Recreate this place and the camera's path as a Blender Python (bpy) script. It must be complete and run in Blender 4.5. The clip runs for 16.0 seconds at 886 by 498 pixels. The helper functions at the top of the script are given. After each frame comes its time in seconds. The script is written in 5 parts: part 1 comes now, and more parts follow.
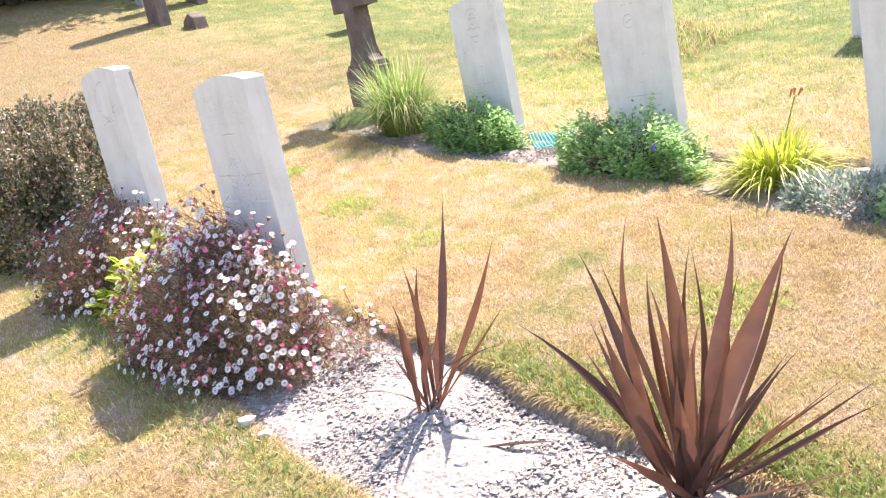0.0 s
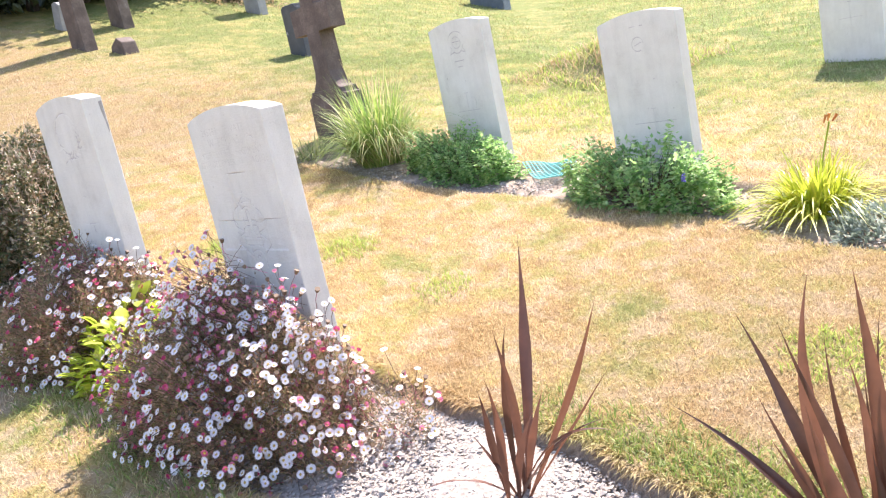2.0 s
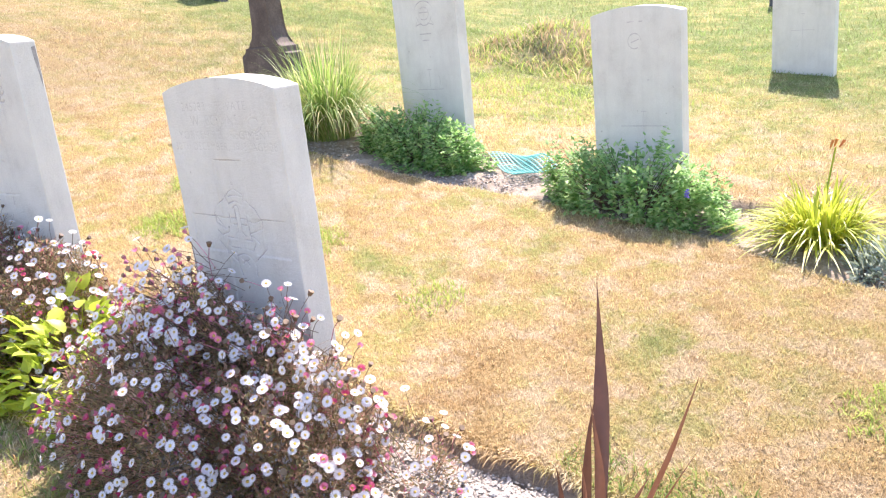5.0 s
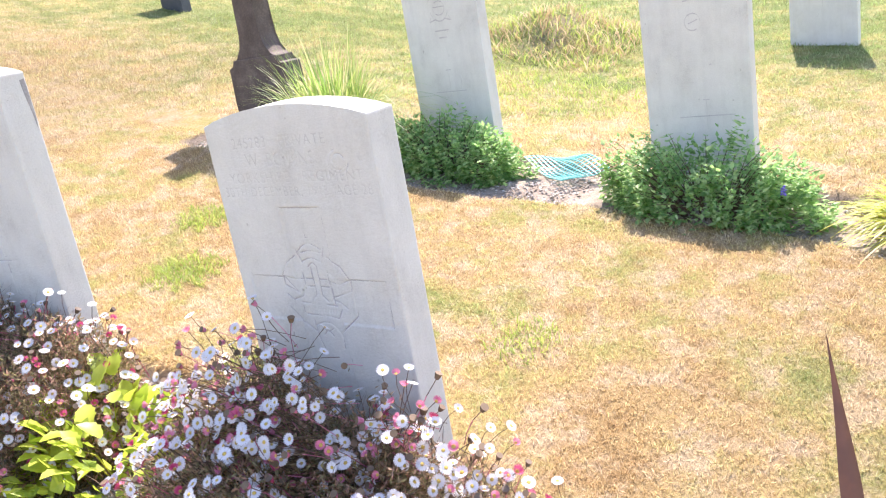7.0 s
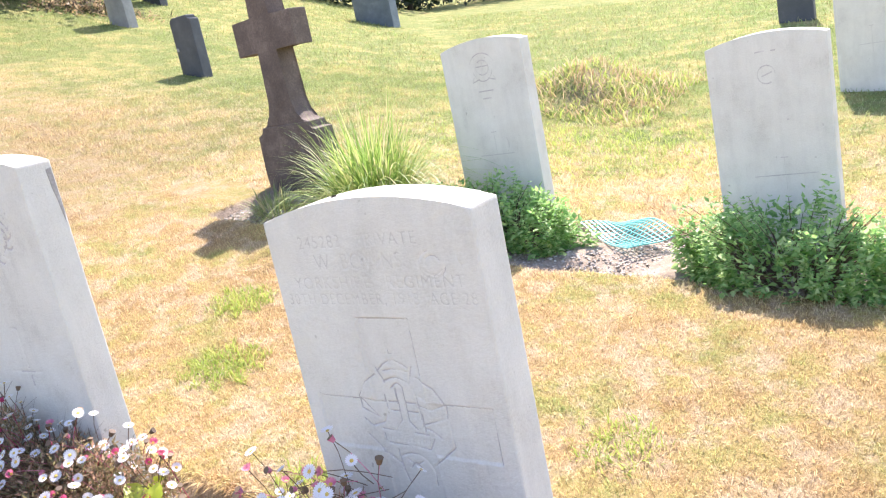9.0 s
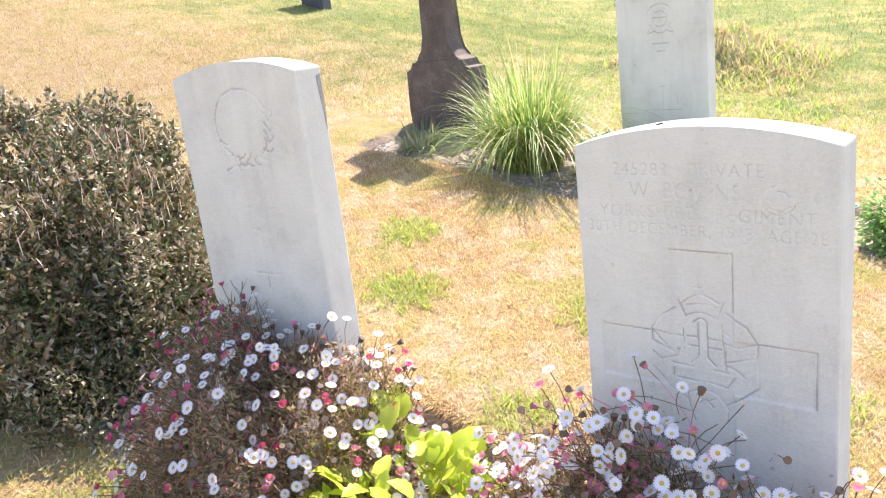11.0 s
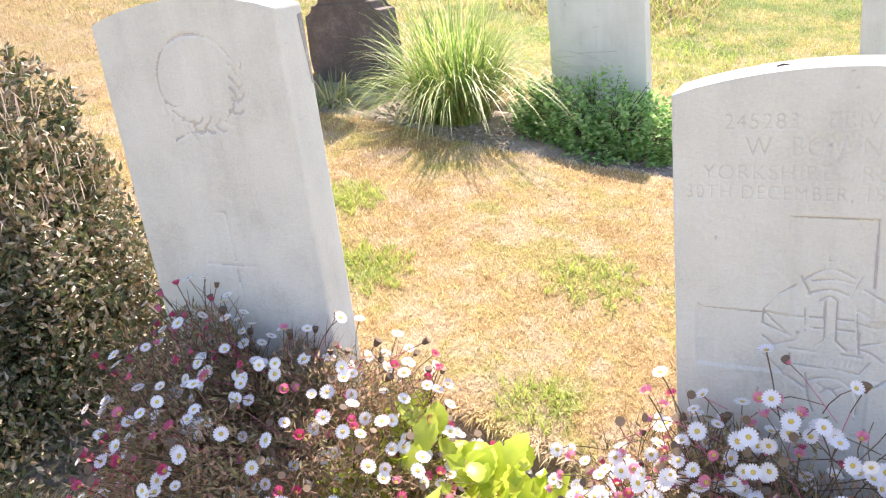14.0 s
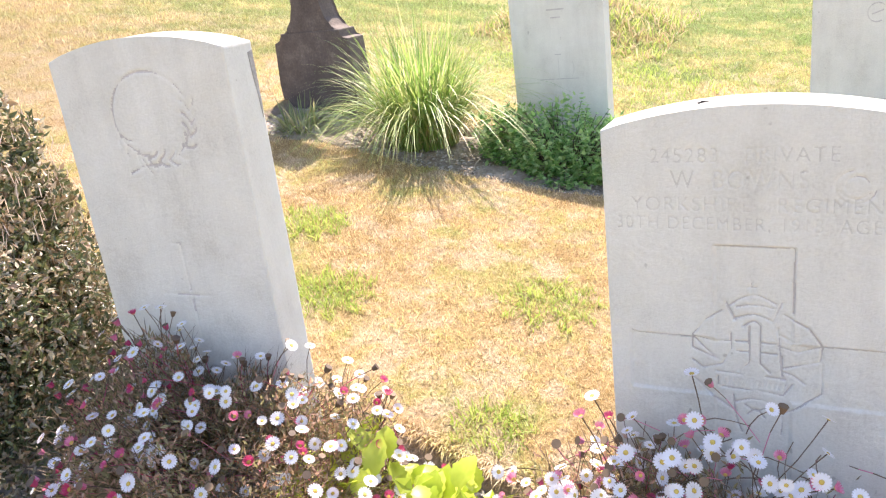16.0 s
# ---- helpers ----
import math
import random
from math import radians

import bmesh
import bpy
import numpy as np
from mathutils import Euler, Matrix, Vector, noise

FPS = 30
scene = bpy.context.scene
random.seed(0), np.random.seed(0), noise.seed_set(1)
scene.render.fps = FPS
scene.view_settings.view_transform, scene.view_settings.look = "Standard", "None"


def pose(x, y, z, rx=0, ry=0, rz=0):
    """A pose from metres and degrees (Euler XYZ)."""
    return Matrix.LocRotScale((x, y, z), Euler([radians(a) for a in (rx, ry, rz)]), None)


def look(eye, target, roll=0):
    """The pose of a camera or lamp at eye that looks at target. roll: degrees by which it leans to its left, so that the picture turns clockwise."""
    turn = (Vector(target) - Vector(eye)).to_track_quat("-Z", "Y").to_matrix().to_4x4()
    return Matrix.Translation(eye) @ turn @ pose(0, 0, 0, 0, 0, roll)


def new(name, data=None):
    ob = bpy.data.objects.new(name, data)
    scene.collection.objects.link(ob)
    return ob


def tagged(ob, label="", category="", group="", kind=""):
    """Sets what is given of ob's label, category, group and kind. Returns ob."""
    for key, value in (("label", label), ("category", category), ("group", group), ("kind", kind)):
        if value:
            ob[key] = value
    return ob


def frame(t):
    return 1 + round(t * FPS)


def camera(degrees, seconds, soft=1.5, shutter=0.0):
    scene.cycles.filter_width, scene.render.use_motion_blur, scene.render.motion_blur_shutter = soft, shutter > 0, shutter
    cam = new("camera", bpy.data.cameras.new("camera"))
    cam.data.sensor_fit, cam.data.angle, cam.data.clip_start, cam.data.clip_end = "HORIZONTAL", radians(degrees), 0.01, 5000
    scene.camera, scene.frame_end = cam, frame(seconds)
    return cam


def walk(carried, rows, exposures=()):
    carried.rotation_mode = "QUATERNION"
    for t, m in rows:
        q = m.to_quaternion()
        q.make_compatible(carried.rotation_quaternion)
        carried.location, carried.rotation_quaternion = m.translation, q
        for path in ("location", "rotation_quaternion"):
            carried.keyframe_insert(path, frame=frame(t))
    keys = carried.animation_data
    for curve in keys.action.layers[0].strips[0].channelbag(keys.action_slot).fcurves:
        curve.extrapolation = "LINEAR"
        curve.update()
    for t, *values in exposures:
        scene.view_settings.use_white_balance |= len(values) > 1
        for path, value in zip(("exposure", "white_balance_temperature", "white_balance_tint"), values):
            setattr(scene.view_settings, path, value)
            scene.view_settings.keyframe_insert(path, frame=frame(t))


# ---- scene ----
cam = camera(57.8, 16.0, 1.22)
PATH = [
    (0, (0.441, 0.581, 0.623), (0.044, 2.492, 0.188), -11.9),
    (0.5, (0.289, 0.673, 0.614), (-0.136, 2.57, 0.148), -12.7),
    (1, (0.205, 0.802, 0.663), (-0.111, 2.742, 0.292), -12.7),
    (1.5, (0.146, 0.885, 0.662), (-0.167, 2.827, 0.297), -11.7),
    (2, (0.044, 0.862, 0.698), (-0.148, 2.809, 0.281), -12.1),
    (2.5, (-0.031, 0.881, 0.711), (-0.053, 2.811, 0.188), -14.2),
    (3, (-0.051, 0.952, 0.711), (-0.014, 2.869, 0.142), -12.3),
    (3.2, (-0.022, 1.016, 0.716), (0.074, 2.955, 0.233), -10.3),
    (5.3, (-0.348, 1.249, 0.824), (-0.248, 3.167, 0.266), -5.8),
    (5.5, (-0.33, 1.297, 0.809), (-0.4, 3.247, 0.381), -10.8),
    (6, (-0.343, 1.52, 0.791), (-0.477, 3.453, 0.295), -10.4),
    (6.5, (-0.382, 1.582, 0.787), (-0.249, 3.485, 0.187), -10.3),
    (7, (-0.603, 1.641, 0.859), (-0.415, 3.546, 0.281), -9.9),
    (7.5, (-0.704, 1.664, 0.886), (-0.753, 3.595, 0.368), -11.2),
    (8, (-0.727, 1.84, 0.899), (-0.76, 3.782, 0.423), -11.1),
    (8.2, (-0.692, 1.898, 0.907), (-0.594, 3.85, 0.481), -10.8),
    (10.3, (-0.872, 1.935, 0.905), (-0.67, 3.863, 0.415), -11.9),
    (10.5, (-0.941, 1.937, 0.907), (-0.812, 3.873, 0.421), -12.1),
    (11, (-1.106, 1.955, 0.921), (-1.075, 3.881, 0.385), -6.9),
    (11.5, (-1.215, 2.093, 0.897), (-1.321, 4.019, 0.367), -11.7),
    (12, (-1.269, 2.216, 0.924), (-1.011, 4.124, 0.383), -8.9),
    (12.5, (-1.336, 2.271, 0.933), (-1.089, 4.141, 0.268), -9.4),
    (13, (-1.362, 2.281, 0.925), (-1.024, 4.137, 0.259), -6.7),
    (13.5, (-1.367, 2.284, 0.918), (-1.005, 4.127, 0.229), -6.7),
    (14, (-1.37, 2.275, 0.921), (-1.006, 4.115, 0.226), -7.2),
    (14.5, (-1.368, 2.27, 0.925), (-1.009, 4.113, 0.235), -7.7),
    (15, (-1.365, 2.253, 0.932), (-1.005, 4.106, 0.27), -7.4),
    (15.5, (-1.324, 2.229, 0.93), (-0.904, 4.081, 0.301), -7.9),
    (16, (-1.32, 2.227, 0.941), (-0.904, 4.071, 0.288), -7.2),
]
walk(cam, [(t, look(eye, target, roll)) for t, eye, target, roll in PATH],
     [(0.0, 1.57, 6570, 23), (3.0, 1.59, 6570, 22.5), (5.5, 1.56, 6470, 22.5), (8.0, 1.59, 6450, 22), (11.0, 1.59, 6720, 20.5),
      (12.0, 1.50, 6840, 20.5), (12.5, 1.42, 6850, 20.5), (13.0, 1.56, 6850, 20.5), (13.5, 1.59, 6850, 20.5), (14.5, 1.61, 6850, 20.5), (16.0, 1.63, 6850, 20.5)])

# ---- light ----
world = bpy.data.worlds.new("sky")
scene.world = world
world.use_nodes = True
wn = world.node_tree
sky = wn.nodes.new("ShaderNodeTexSky")
sky.sky_type = "NISHITA"
sky.sun_disc = False
SUN_DIR = Vector((0.32, 0.60, 0.86)).normalized()
sky.sun_elevation = math.asin(SUN_DIR.z)
sky.sun_rotation = math.atan2(SUN_DIR.x, SUN_DIR.y)
wn.links.new(sky.outputs[0], wn.nodes["Background"].inputs[0])
wn.nodes["Background"].inputs[1].default_value = 0.15
sun_data = bpy.data.lights.new("sun", "SUN")
sun_data.energy, sun_data.angle, sun_data.color = 4.6, radians(0.55), (1.0, 0.94, 0.84)
sun = new("sun", sun_data)
sun.matrix_world = look(tuple(SUN_DIR * 40), (0, 0, 0))

# ---- ground shape: a hillside that rises away and to the west ----
U = Vector((0.737, -0.676, 0))   # along the rows of graves
V = Vector((0.676, 0.737, 0))    # across the rows, uphill


def sq(x, y):
    return 0.737 * x - 0.676 * y, 0.676 * x + 0.737 * y


def xy(s, q):
    return 0.737 * s + 0.676 * q, -0.676 * s + 0.737 * q


def hill(x, y):
    x, y = np.asarray(x, float), np.asarray(y, float)
    xe = np.where(x < 1, np.maximum(x, -11 + 0.15 * (x + 11)), 1 + (x - 1) * 0.2)
    xe = np.clip(xe, -13, 5)
    ye = np.where(y > 50, 50 + (y - 50) * 0.25, y)
    ye = np.clip(ye, -8, 60)
    z = -0.524 + 0.0333 * xe + 0.1426 * ye - 0.0231 * xe * np.minimum(ye, 22)
    z = z + 0.012 * np.sin(1.9 * x + 0.7 * y) * np.sin(1.3 * y - 0.8 * x + 1.0)
    mound = np.exp(-(((x - 1.02) / 0.52) ** 2 + ((y - 7.45) / 0.42) ** 2))
    return z + 0.27 * mound * (1 + 0.25 * np.sin(9 * x) * np.sin(8 * y))


def wob(s, k):
    return 0.022 * np.sin(3.1 * s + k) + 0.014 * np.sin(8.3 * s + 2.1 * k) + 0.007 * np.sin(23 * s + k)


def bed_depth(s, q):
    """How far inside a bed a point lies, in metres (negative outside)."""
    s, q = np.asarray(s, float), np.asarray(q, float)
    front = np.minimum.reduce([q - 1.40 - wob(s, 0.4) + 0.06 * np.clip(-3.6 - s, 0, 2), 1.94 + wob(s, 1.7) - q, s + 5.0, 2.0 - s])
    near = 3.265 + 0.06 * np.clip((s + 3.6) / 0.5, 0, 1) - 0.16 * np.clip((s + 2.2) / 1.0, 0, 1.2)
    rear = np.minimum.reduce([q - near - wob(s, 2.9), 3.78 + wob(s, 4.1) + 0.2 * np.exp(-((s + 4.75) / 0.4) ** 2) - q, s + 4.9, 1.3 - s])
    return np.maximum(front, rear)


def ground_z(x, y):
    s, q = sq(np.asarray(x, float), np.asarray(y, float))
    return hill(x, y) - 0.065 * np.clip(bed_depth(s, q) / 0.055, 0, 1)


def gz(x, y):
    return float(ground_z(x, y))


# ---- material helpers ----
def material(name):
    m = bpy.data.materials.new(name)
    m.use_nodes = True
    return m, m.node_tree, m.node_tree.nodes["Principled BSDF"]


def noise_node(nt, scale, detail=4.0, vector=None, rough=0.55):
    n = nt.nodes.new("ShaderNodeTexNoise")
    n.inputs["Scale"].default_value = scale
    n.inputs["Detail"].default_value = detail
    n.inputs["Roughness"].default_value = rough
    if vector is not None:
        nt.links.new(vector, n.inputs["Vector"])
    return n.outputs["Fac"]


def ramp(nt, fac, stops):
    r = nt.nodes.new("ShaderNodeValToRGB")
    els = r.color_ramp.elements
    while len(els) < len(stops):
        els.new(0.5)
    for e, (p, c) in zip(els, stops):
        e.position, e.color = p, (*c, 1)
    nt.links.new(fac, r.inputs[0])
    return r.outputs[0]


def mix(nt, fac, a, b, mode="MIX"):
    n = nt.nodes.new("ShaderNodeMix")
    n.data_type, n.blend_type = "RGBA", mode
    for socket, v in ((n.inputs[0], fac), (n.inputs[6], a), (n.inputs[7], b)):
        if isinstance(v, (int, float)):
            socket.default_value = v
        elif isinstance(v, tuple):
            socket.default_value = (*v, 1)
        else:
            nt.links.new(v, socket)
    return n.outputs[2]


def math_node(nt, op, a, b=0.0, clamp=False):
    n = nt.nodes.new("ShaderNodeMath")
    n.operation, n.use_clamp = op, clamp
    for socket, v in ((n.inputs[0], a), (n.inputs[1], b)):
        if isinstance(v, (int, float)):
            socket.default_value = v
        else:
            nt.links.new(v, socket)
    return n.outputs[0]


def bump(nt, shader, height, strength, distance):
    b = nt.nodes.new("ShaderNodeBump")
    b.inputs["Strength"].default_value = strength
    b.inputs["Distance"].default_value = distance
    nt.links.new(height, b.inputs["Height"])
    nt.links.new(b.outputs[0], shader.inputs["Normal"])


def place(nt):
    g = nt.nodes.new("ShaderNodeNewGeometry")
    return g.outputs["Position"], g.outputs["Random Per Island"]


def see_through(nt, shader, colour, share):
    """Lets light through a thin leaf."""
    t = nt.nodes.new("ShaderNodeBsdfTranslucent")
    m = nt.nodes.new("ShaderNodeMixShader")
    m.inputs[0].default_value = share
    nt.links.new(colour, t.inputs[0])
    nt.links.new(shader.outputs[0], m.inputs[1])
    nt.links.new(t.outputs[0], m.inputs[2])
    nt.links.new(m.outputs[0], nt.nodes["Material Output"].inputs[0])


def leaf_material(name, stops, share=0.35, rough=0.55, patch=6.0, spread=0.55, by_object=False):
    m, nt, sh = material(name)
    pos, isle = place(nt)
    if by_object:
        isle = nt.nodes.new("ShaderNodeObjectInfo").outputs["Random"]
    f = math_node(nt, "ADD", math_node(nt, "MULTIPLY", isle, spread), math_node(nt, "MULTIPLY", noise_node(nt, patch, 3, pos), 1 - spread))
    c = ramp(nt, f, stops)
    nt.links.new(c, sh.inputs["Base Color"])
    sh.inputs["Roughness"].default_value = rough
    see_through(nt, sh, c, share)
    return m


def lawn_colour(nt):
    """Straw-dry turf with yellow-green and green patches; greener uphill."""
    pos, isle = place(nt)
    sep = nt.nodes.new("ShaderNodeSeparateXYZ")
    nt.links.new(pos, sep.inputs[0])
    far = nt.nodes.new("ShaderNodeMapRange")
    far.interpolation_type = "SMOOTHSTEP"
    far.inputs[1].default_value, far.inputs[2].default_value = 4.8, 8.6
    along = math_node(nt, "ADD", sep.outputs[1], math_node(nt, "MULTIPLY", sep.outputs[0], 0.75))
    nt.links.new(along, far.inputs[0])
    big = noise_node(nt, 0.9, 3, pos)
    mid = noise_node(nt, 3.6, 4, pos, 0.6)
    fine = noise_node(nt, 17, 5, pos, 0.7)
    g = math_node(nt, "ADD", math_node(nt, "MULTIPLY", big, 0.5), math_node(nt, "SUBTRACT", math_node(nt, "MULTIPLY", mid, 0.95), 0.165))
    g = math_node(nt, "ADD", g, math_node(nt, "MULTIPLY", far.outputs[0], 0.34))
    g = math_node(nt, "ADD", g, math_node(nt, "MULTIPLY", math_node(nt, "SUBTRACT", fine, 0.37), 0.62))
    g = math_node(nt, "ADD", g, math_node(nt, "MULTIPLY", math_node(nt, "SUBTRACT", isle, 0.5), 0.20))
    turf_c = ramp(nt, g, [(0.36, (0.54, 0.395, 0.20)), (0.52, (0.67, 0.51, 0.28)), (0.66, (0.62, 0.53, 0.24)),
                        (0.80, (0.46, 0.47, 0.185)), (0.98, (0.26, 0.35, 0.115))])
    worn = ramp(nt, noise_node(nt, 7.5, 6, pos, 0.75), [(0.47, (0, 0, 0)), (0.60, (0.85, 0.85, 0.85))])
    dry = math_node(nt, "SUBTRACT", 1.0, math_node(nt, "MULTIPLY", far.outputs[0], 0.85))
    c = mix(nt, math_node(nt, "MULTIPLY", worn, dry), turf_c, (0.76, 0.63, 0.47))
    thatch = ramp(nt, noise_node(nt, 4.3, 6, pos, 0.75), [(0.55, (0, 0, 0)), (0.68, (0.7, 0.7, 0.7))])
    c = mix(nt, math_node(nt, "MULTIPLY", thatch, dry), c, (0.50, 0.33, 0.17))
    east = nt.nodes.new("ShaderNodeMapRange")
    east.interpolation_type = "SMOOTHSTEP"
    east.inputs[1].default_value, east.inputs[2].default_value = -2.7, -1.2
    row = math_node(nt, "SUBTRACT", math_node(nt, "MULTIPLY", sep.outputs[0], 0.737), math_node(nt, "MULTIPLY", sep.outputs[1], 0.676))
    nt.links.new(row, east.inputs[0])
    c = mix(nt, math_node(nt, "MULTIPLY", math_node(nt, "MULTIPLY", east.outputs[0], dry), 0.42), c, (0.47, 0.36, 0.18))
    west = nt.nodes.new("ShaderNodeMapRange")
    west.interpolation_type = "SMOOTHSTEP"
    west.inputs[1].default_value, west.inputs[2].default_value = 4.7, 6.3
    across = math_node(nt, "SUBTRACT", math_node(nt, "MULTIPLY", sep.outputs[1], 0.676), math_node(nt, "MULTIPLY", sep.outputs[0], 0.737))
    nt.links.new(across, west.inputs[0])
    parched = math_node(nt, "MULTIPLY", math_node(nt, "MULTIPLY", west.outputs[0], dry), 0.6)
    return mix(nt, parched, c, (0.385, 0.305, 0.175)), pos, isle


def make_lawn_materials():
    m, nt, sh = material("dry_turf")
    c, pos, isle = lawn_colour(nt)
    fine = noise_node(nt, 90, 4, pos, 0.7)
    c = mix(nt, 1.0, c, ramp(nt, fine, [(0.3, (0.46, 0.42, 0.36)), (0.7, (0.86, 0.82, 0.76))]), "MULTIPLY")
    geo = nt.nodes.new("ShaderNodeNewGeometry")
    sep = nt.nodes.new("ShaderNodeSeparateXYZ")
    nt.links.new(geo.outputs["Normal"], sep.inputs[0])
    cut = nt.nodes.new("ShaderNodeMapRange")
    cut.inputs[1].default_value, cut.inputs[2].default_value = 0.93, 0.78
    nt.links.new(sep.outputs[2], cut.inputs[0])
    soil = ramp(nt, noise_node(nt, 60, 5, pos, 0.7), [(0.3, (0.24, 0.185, 0.14)), (0.7, (0.44, 0.36, 0.285))])
    c = mix(nt, cut.outputs[0], c, soil)
    nt.links.new(c, sh.inputs["Base Color"])
    sh.inputs["Roughness"].default_value = 0.95
    sh.inputs["Specular IOR Level"].default_value = 0.1
    bump(nt, sh, noise_node(nt, 130, 5, pos, 0.75), 0.9, 0.02)
    b, nt, sh = material("turf_blade")
    c, pos, isle = lawn_colour(nt)
    tone = ramp(nt, isle, [(0.0, (0.50, 0.45, 0.39)), (0.32, (0.90, 0.87, 0.83)), (0.7, (1.05, 1.04, 1.00)), (1.0, (1.34, 1.33, 1.34))])
    c = mix(nt, 1.0, c, tone, "MULTIPLY")
    nt.links.new(c, sh.inputs["Base Color"])
    sh.inputs["Roughness"].default_value = 0.6
    see_through(nt, sh, c, 0.48)
    return m, b


TURF, BLADE = make_lawn_materials()


def stone_material(name, stops, scale=4.0, grain=180, rough=0.85, relief=0.25, streak=0.0):
    m, nt, sh = material(name)
    pos, _ = place(nt)
    f = math_node(nt, "ADD", math_node(nt, "MULTIPLY", noise_node(nt, scale, 6, pos, 0.65), 0.7),
                  math_node(nt, "MULTIPLY", noise_node(nt, grain, 2, pos), 0.3))
    c = ramp(nt, f, stops)
    if streak:
        mp = nt.nodes.new("ShaderNodeMapping")
        mp.inputs["Scale"].default_value = (26, 26, 3.0)
        nt.links.new(pos, mp.inputs[0])
        s = ramp(nt, noise_node(nt, 1.0, 4, mp.outputs[0], 0.6), [(0.45, (1, 1, 1)), (0.75, (1 - streak,) * 3)])
        c = mix(nt, 1.0, c, s, "MULTIPLY")
    pits = ramp(nt, noise_node(nt, 55, 2, pos, 0.4), [(0.20, (0.62, 0.60, 0.57)), (0.25, (1, 1, 1))])
    c = mix(nt, 0.8, c, pits, "MULTIPLY")
    nt.links.new(c, sh.inputs["Base Color"])
    sh.inputs["Roughness"].default_value = rough
    bump(nt, sh, noise_node(nt, grain, 5, pos, 0.7), relief, 0.004)
    return m


PORTLAND = stone_material("portland_stone", [(0.28, (0.53, 0.51, 0.445)), (0.45, (0.65, 0.637, 0.565)), (0.58, (0.70, 0.688, 0.615)), (0.72, (0.755, 0.742, 0.67))], 7.0, 240, 0.85, 0.5, 0.08)
CARVED = stone_material("weathered_carving", [(0.35, (0.28, 0.265, 0.245)), (0.55, (0.40, 0.38, 0.35)), (0.70, (0.60, 0.57, 0.53))], 14.0, 220, 0.9, 0.3)
# Darker stone for grooves: grime, plus the shade of the cut put into colour.
GRIME_SHADE = stone_material("stained_shaded_groove", [(0.35, (0.40, 0.38, 0.35)), (0.55, (0.53, 0.50, 0.465)), (0.70, (0.65, 0.62, 0.58))], 18.0, 220, 0.9, 0.3)
# Letter strokes: wear and their soft shade, painted as a slightly darker tone.
LETTERS = stone_material("worn_shaded_letter", [(0.38, (0.52, 0.505, 0.45)), (0.53, (0.61, 0.595, 0.53)), (0.66, (0.68, 0.667, 0.597))], 20.0, 220, 0.9, 0.3)
BROWNSTONE = stone_material("brown_sandstone", [(0.3, (0.075, 0.058, 0.048)), (0.5, (0.13, 0.10, 0.082)), (0.62, (0.19, 0.15, 0.125)), (0.75, (0.38, 0.35, 0.31))], 7.0, 120, 0.9, 0.5)
SLATE = stone_material("dark_granite", [(0.3, (0.05, 0.052, 0.058)), (0.55, (0.085, 0.088, 0.095)), (0.75, (0.15, 0.15, 0.155))], 6.0, 200, 0.6, 0.3)
BLUESTONE = stone_material("blue_grey_granite", [(0.3, (0.10, 0.125, 0.15)), (0.55, (0.16, 0.19, 0.22)), (0.75, (0.30, 0.33, 0.36))], 6.0, 200, 0.6, 0.3)
GREYSTONE = stone_material("grey_limestone", [(0.3, (0.22, 0.22, 0.215)), (0.55, (0.34, 0.34, 0.33)), (0.75, (0.46, 0.46, 0.45))], 6.0, 160, 0.85, 0.4)


def gravel_material():
    m, nt, sh = material("pale_gravel")
    pos, isle = place(nt)
    info = nt.nodes.new("ShaderNodeObjectInfo")
    f = math_node(nt, "ADD", math_node(nt, "MULTIPLY", isle, 0.45), math_node(nt, "MULTIPLY", noise_node(nt, 60, 4, pos, 0.7), 0.35))
    f = math_node(nt, "ADD", f, math_node(nt, "MULTIPLY", info.outputs["Random"], 0.25))
    c = ramp(nt, f, [(0.15, (0.29, 0.255, 0.215)), (0.45, (0.41, 0.37, 0.32)), (0.8, (0.56, 0.515, 0.455))])
    nt.links.new(c, sh.inputs["Base Color"])
    sh.inputs["Roughness"].default_value = 0.9
    bump(nt, sh, noise_node(nt, 320, 4, pos, 0.7), 0.4, 0.003)
    b, nt, sh = material("gravelly_soil")
    pos, _ = place(nt)
    v = nt.nodes.new("ShaderNodeTexVoronoi")
    v.inputs["Scale"].default_value = 95
    nt.links.new(pos, v.inputs["Vector"])
    grain = ramp(nt, v.outputs["Color"], [(0.2, (0.24, 0.205, 0.17)), (0.5, (0.33, 0.29, 0.247)), (0.85, (0.42, 0.375, 0.325))])
    c = mix(nt, ramp(nt, noise_node(nt, 7, 4, pos), [(0.45, (0, 0, 0)), (0.75, (0.7, 0.7, 0.7))]), grain, (0.30, 0.25, 0.21))
    nt.links.new(c, sh.inputs["Base Color"])
    sh.inputs["Roughness"].default_value = 0.95
    bump(nt, sh, v.outputs["Distance"], 0.5, 0.006)
    return m, b


PEBBLE, BEDSOIL = gravel_material()
PHORMIUM = leaf_material("bronze_flax_leaf", [(0.2, (0.064, 0.033, 0.024)), (0.5, (0.12, 0.055, 0.036)), (0.8, (0.22, 0.095, 0.055))], 0.4, 0.32, 24.0, 0.5, True)
CATMINT = leaf_material("catmint_leaf", [(0.25, (0.17, 0.34, 0.10)), (0.5, (0.31, 0.51, 0.17)), (0.75, (0.52, 0.67, 0.31))], 0.5, 0.5, 8.0)
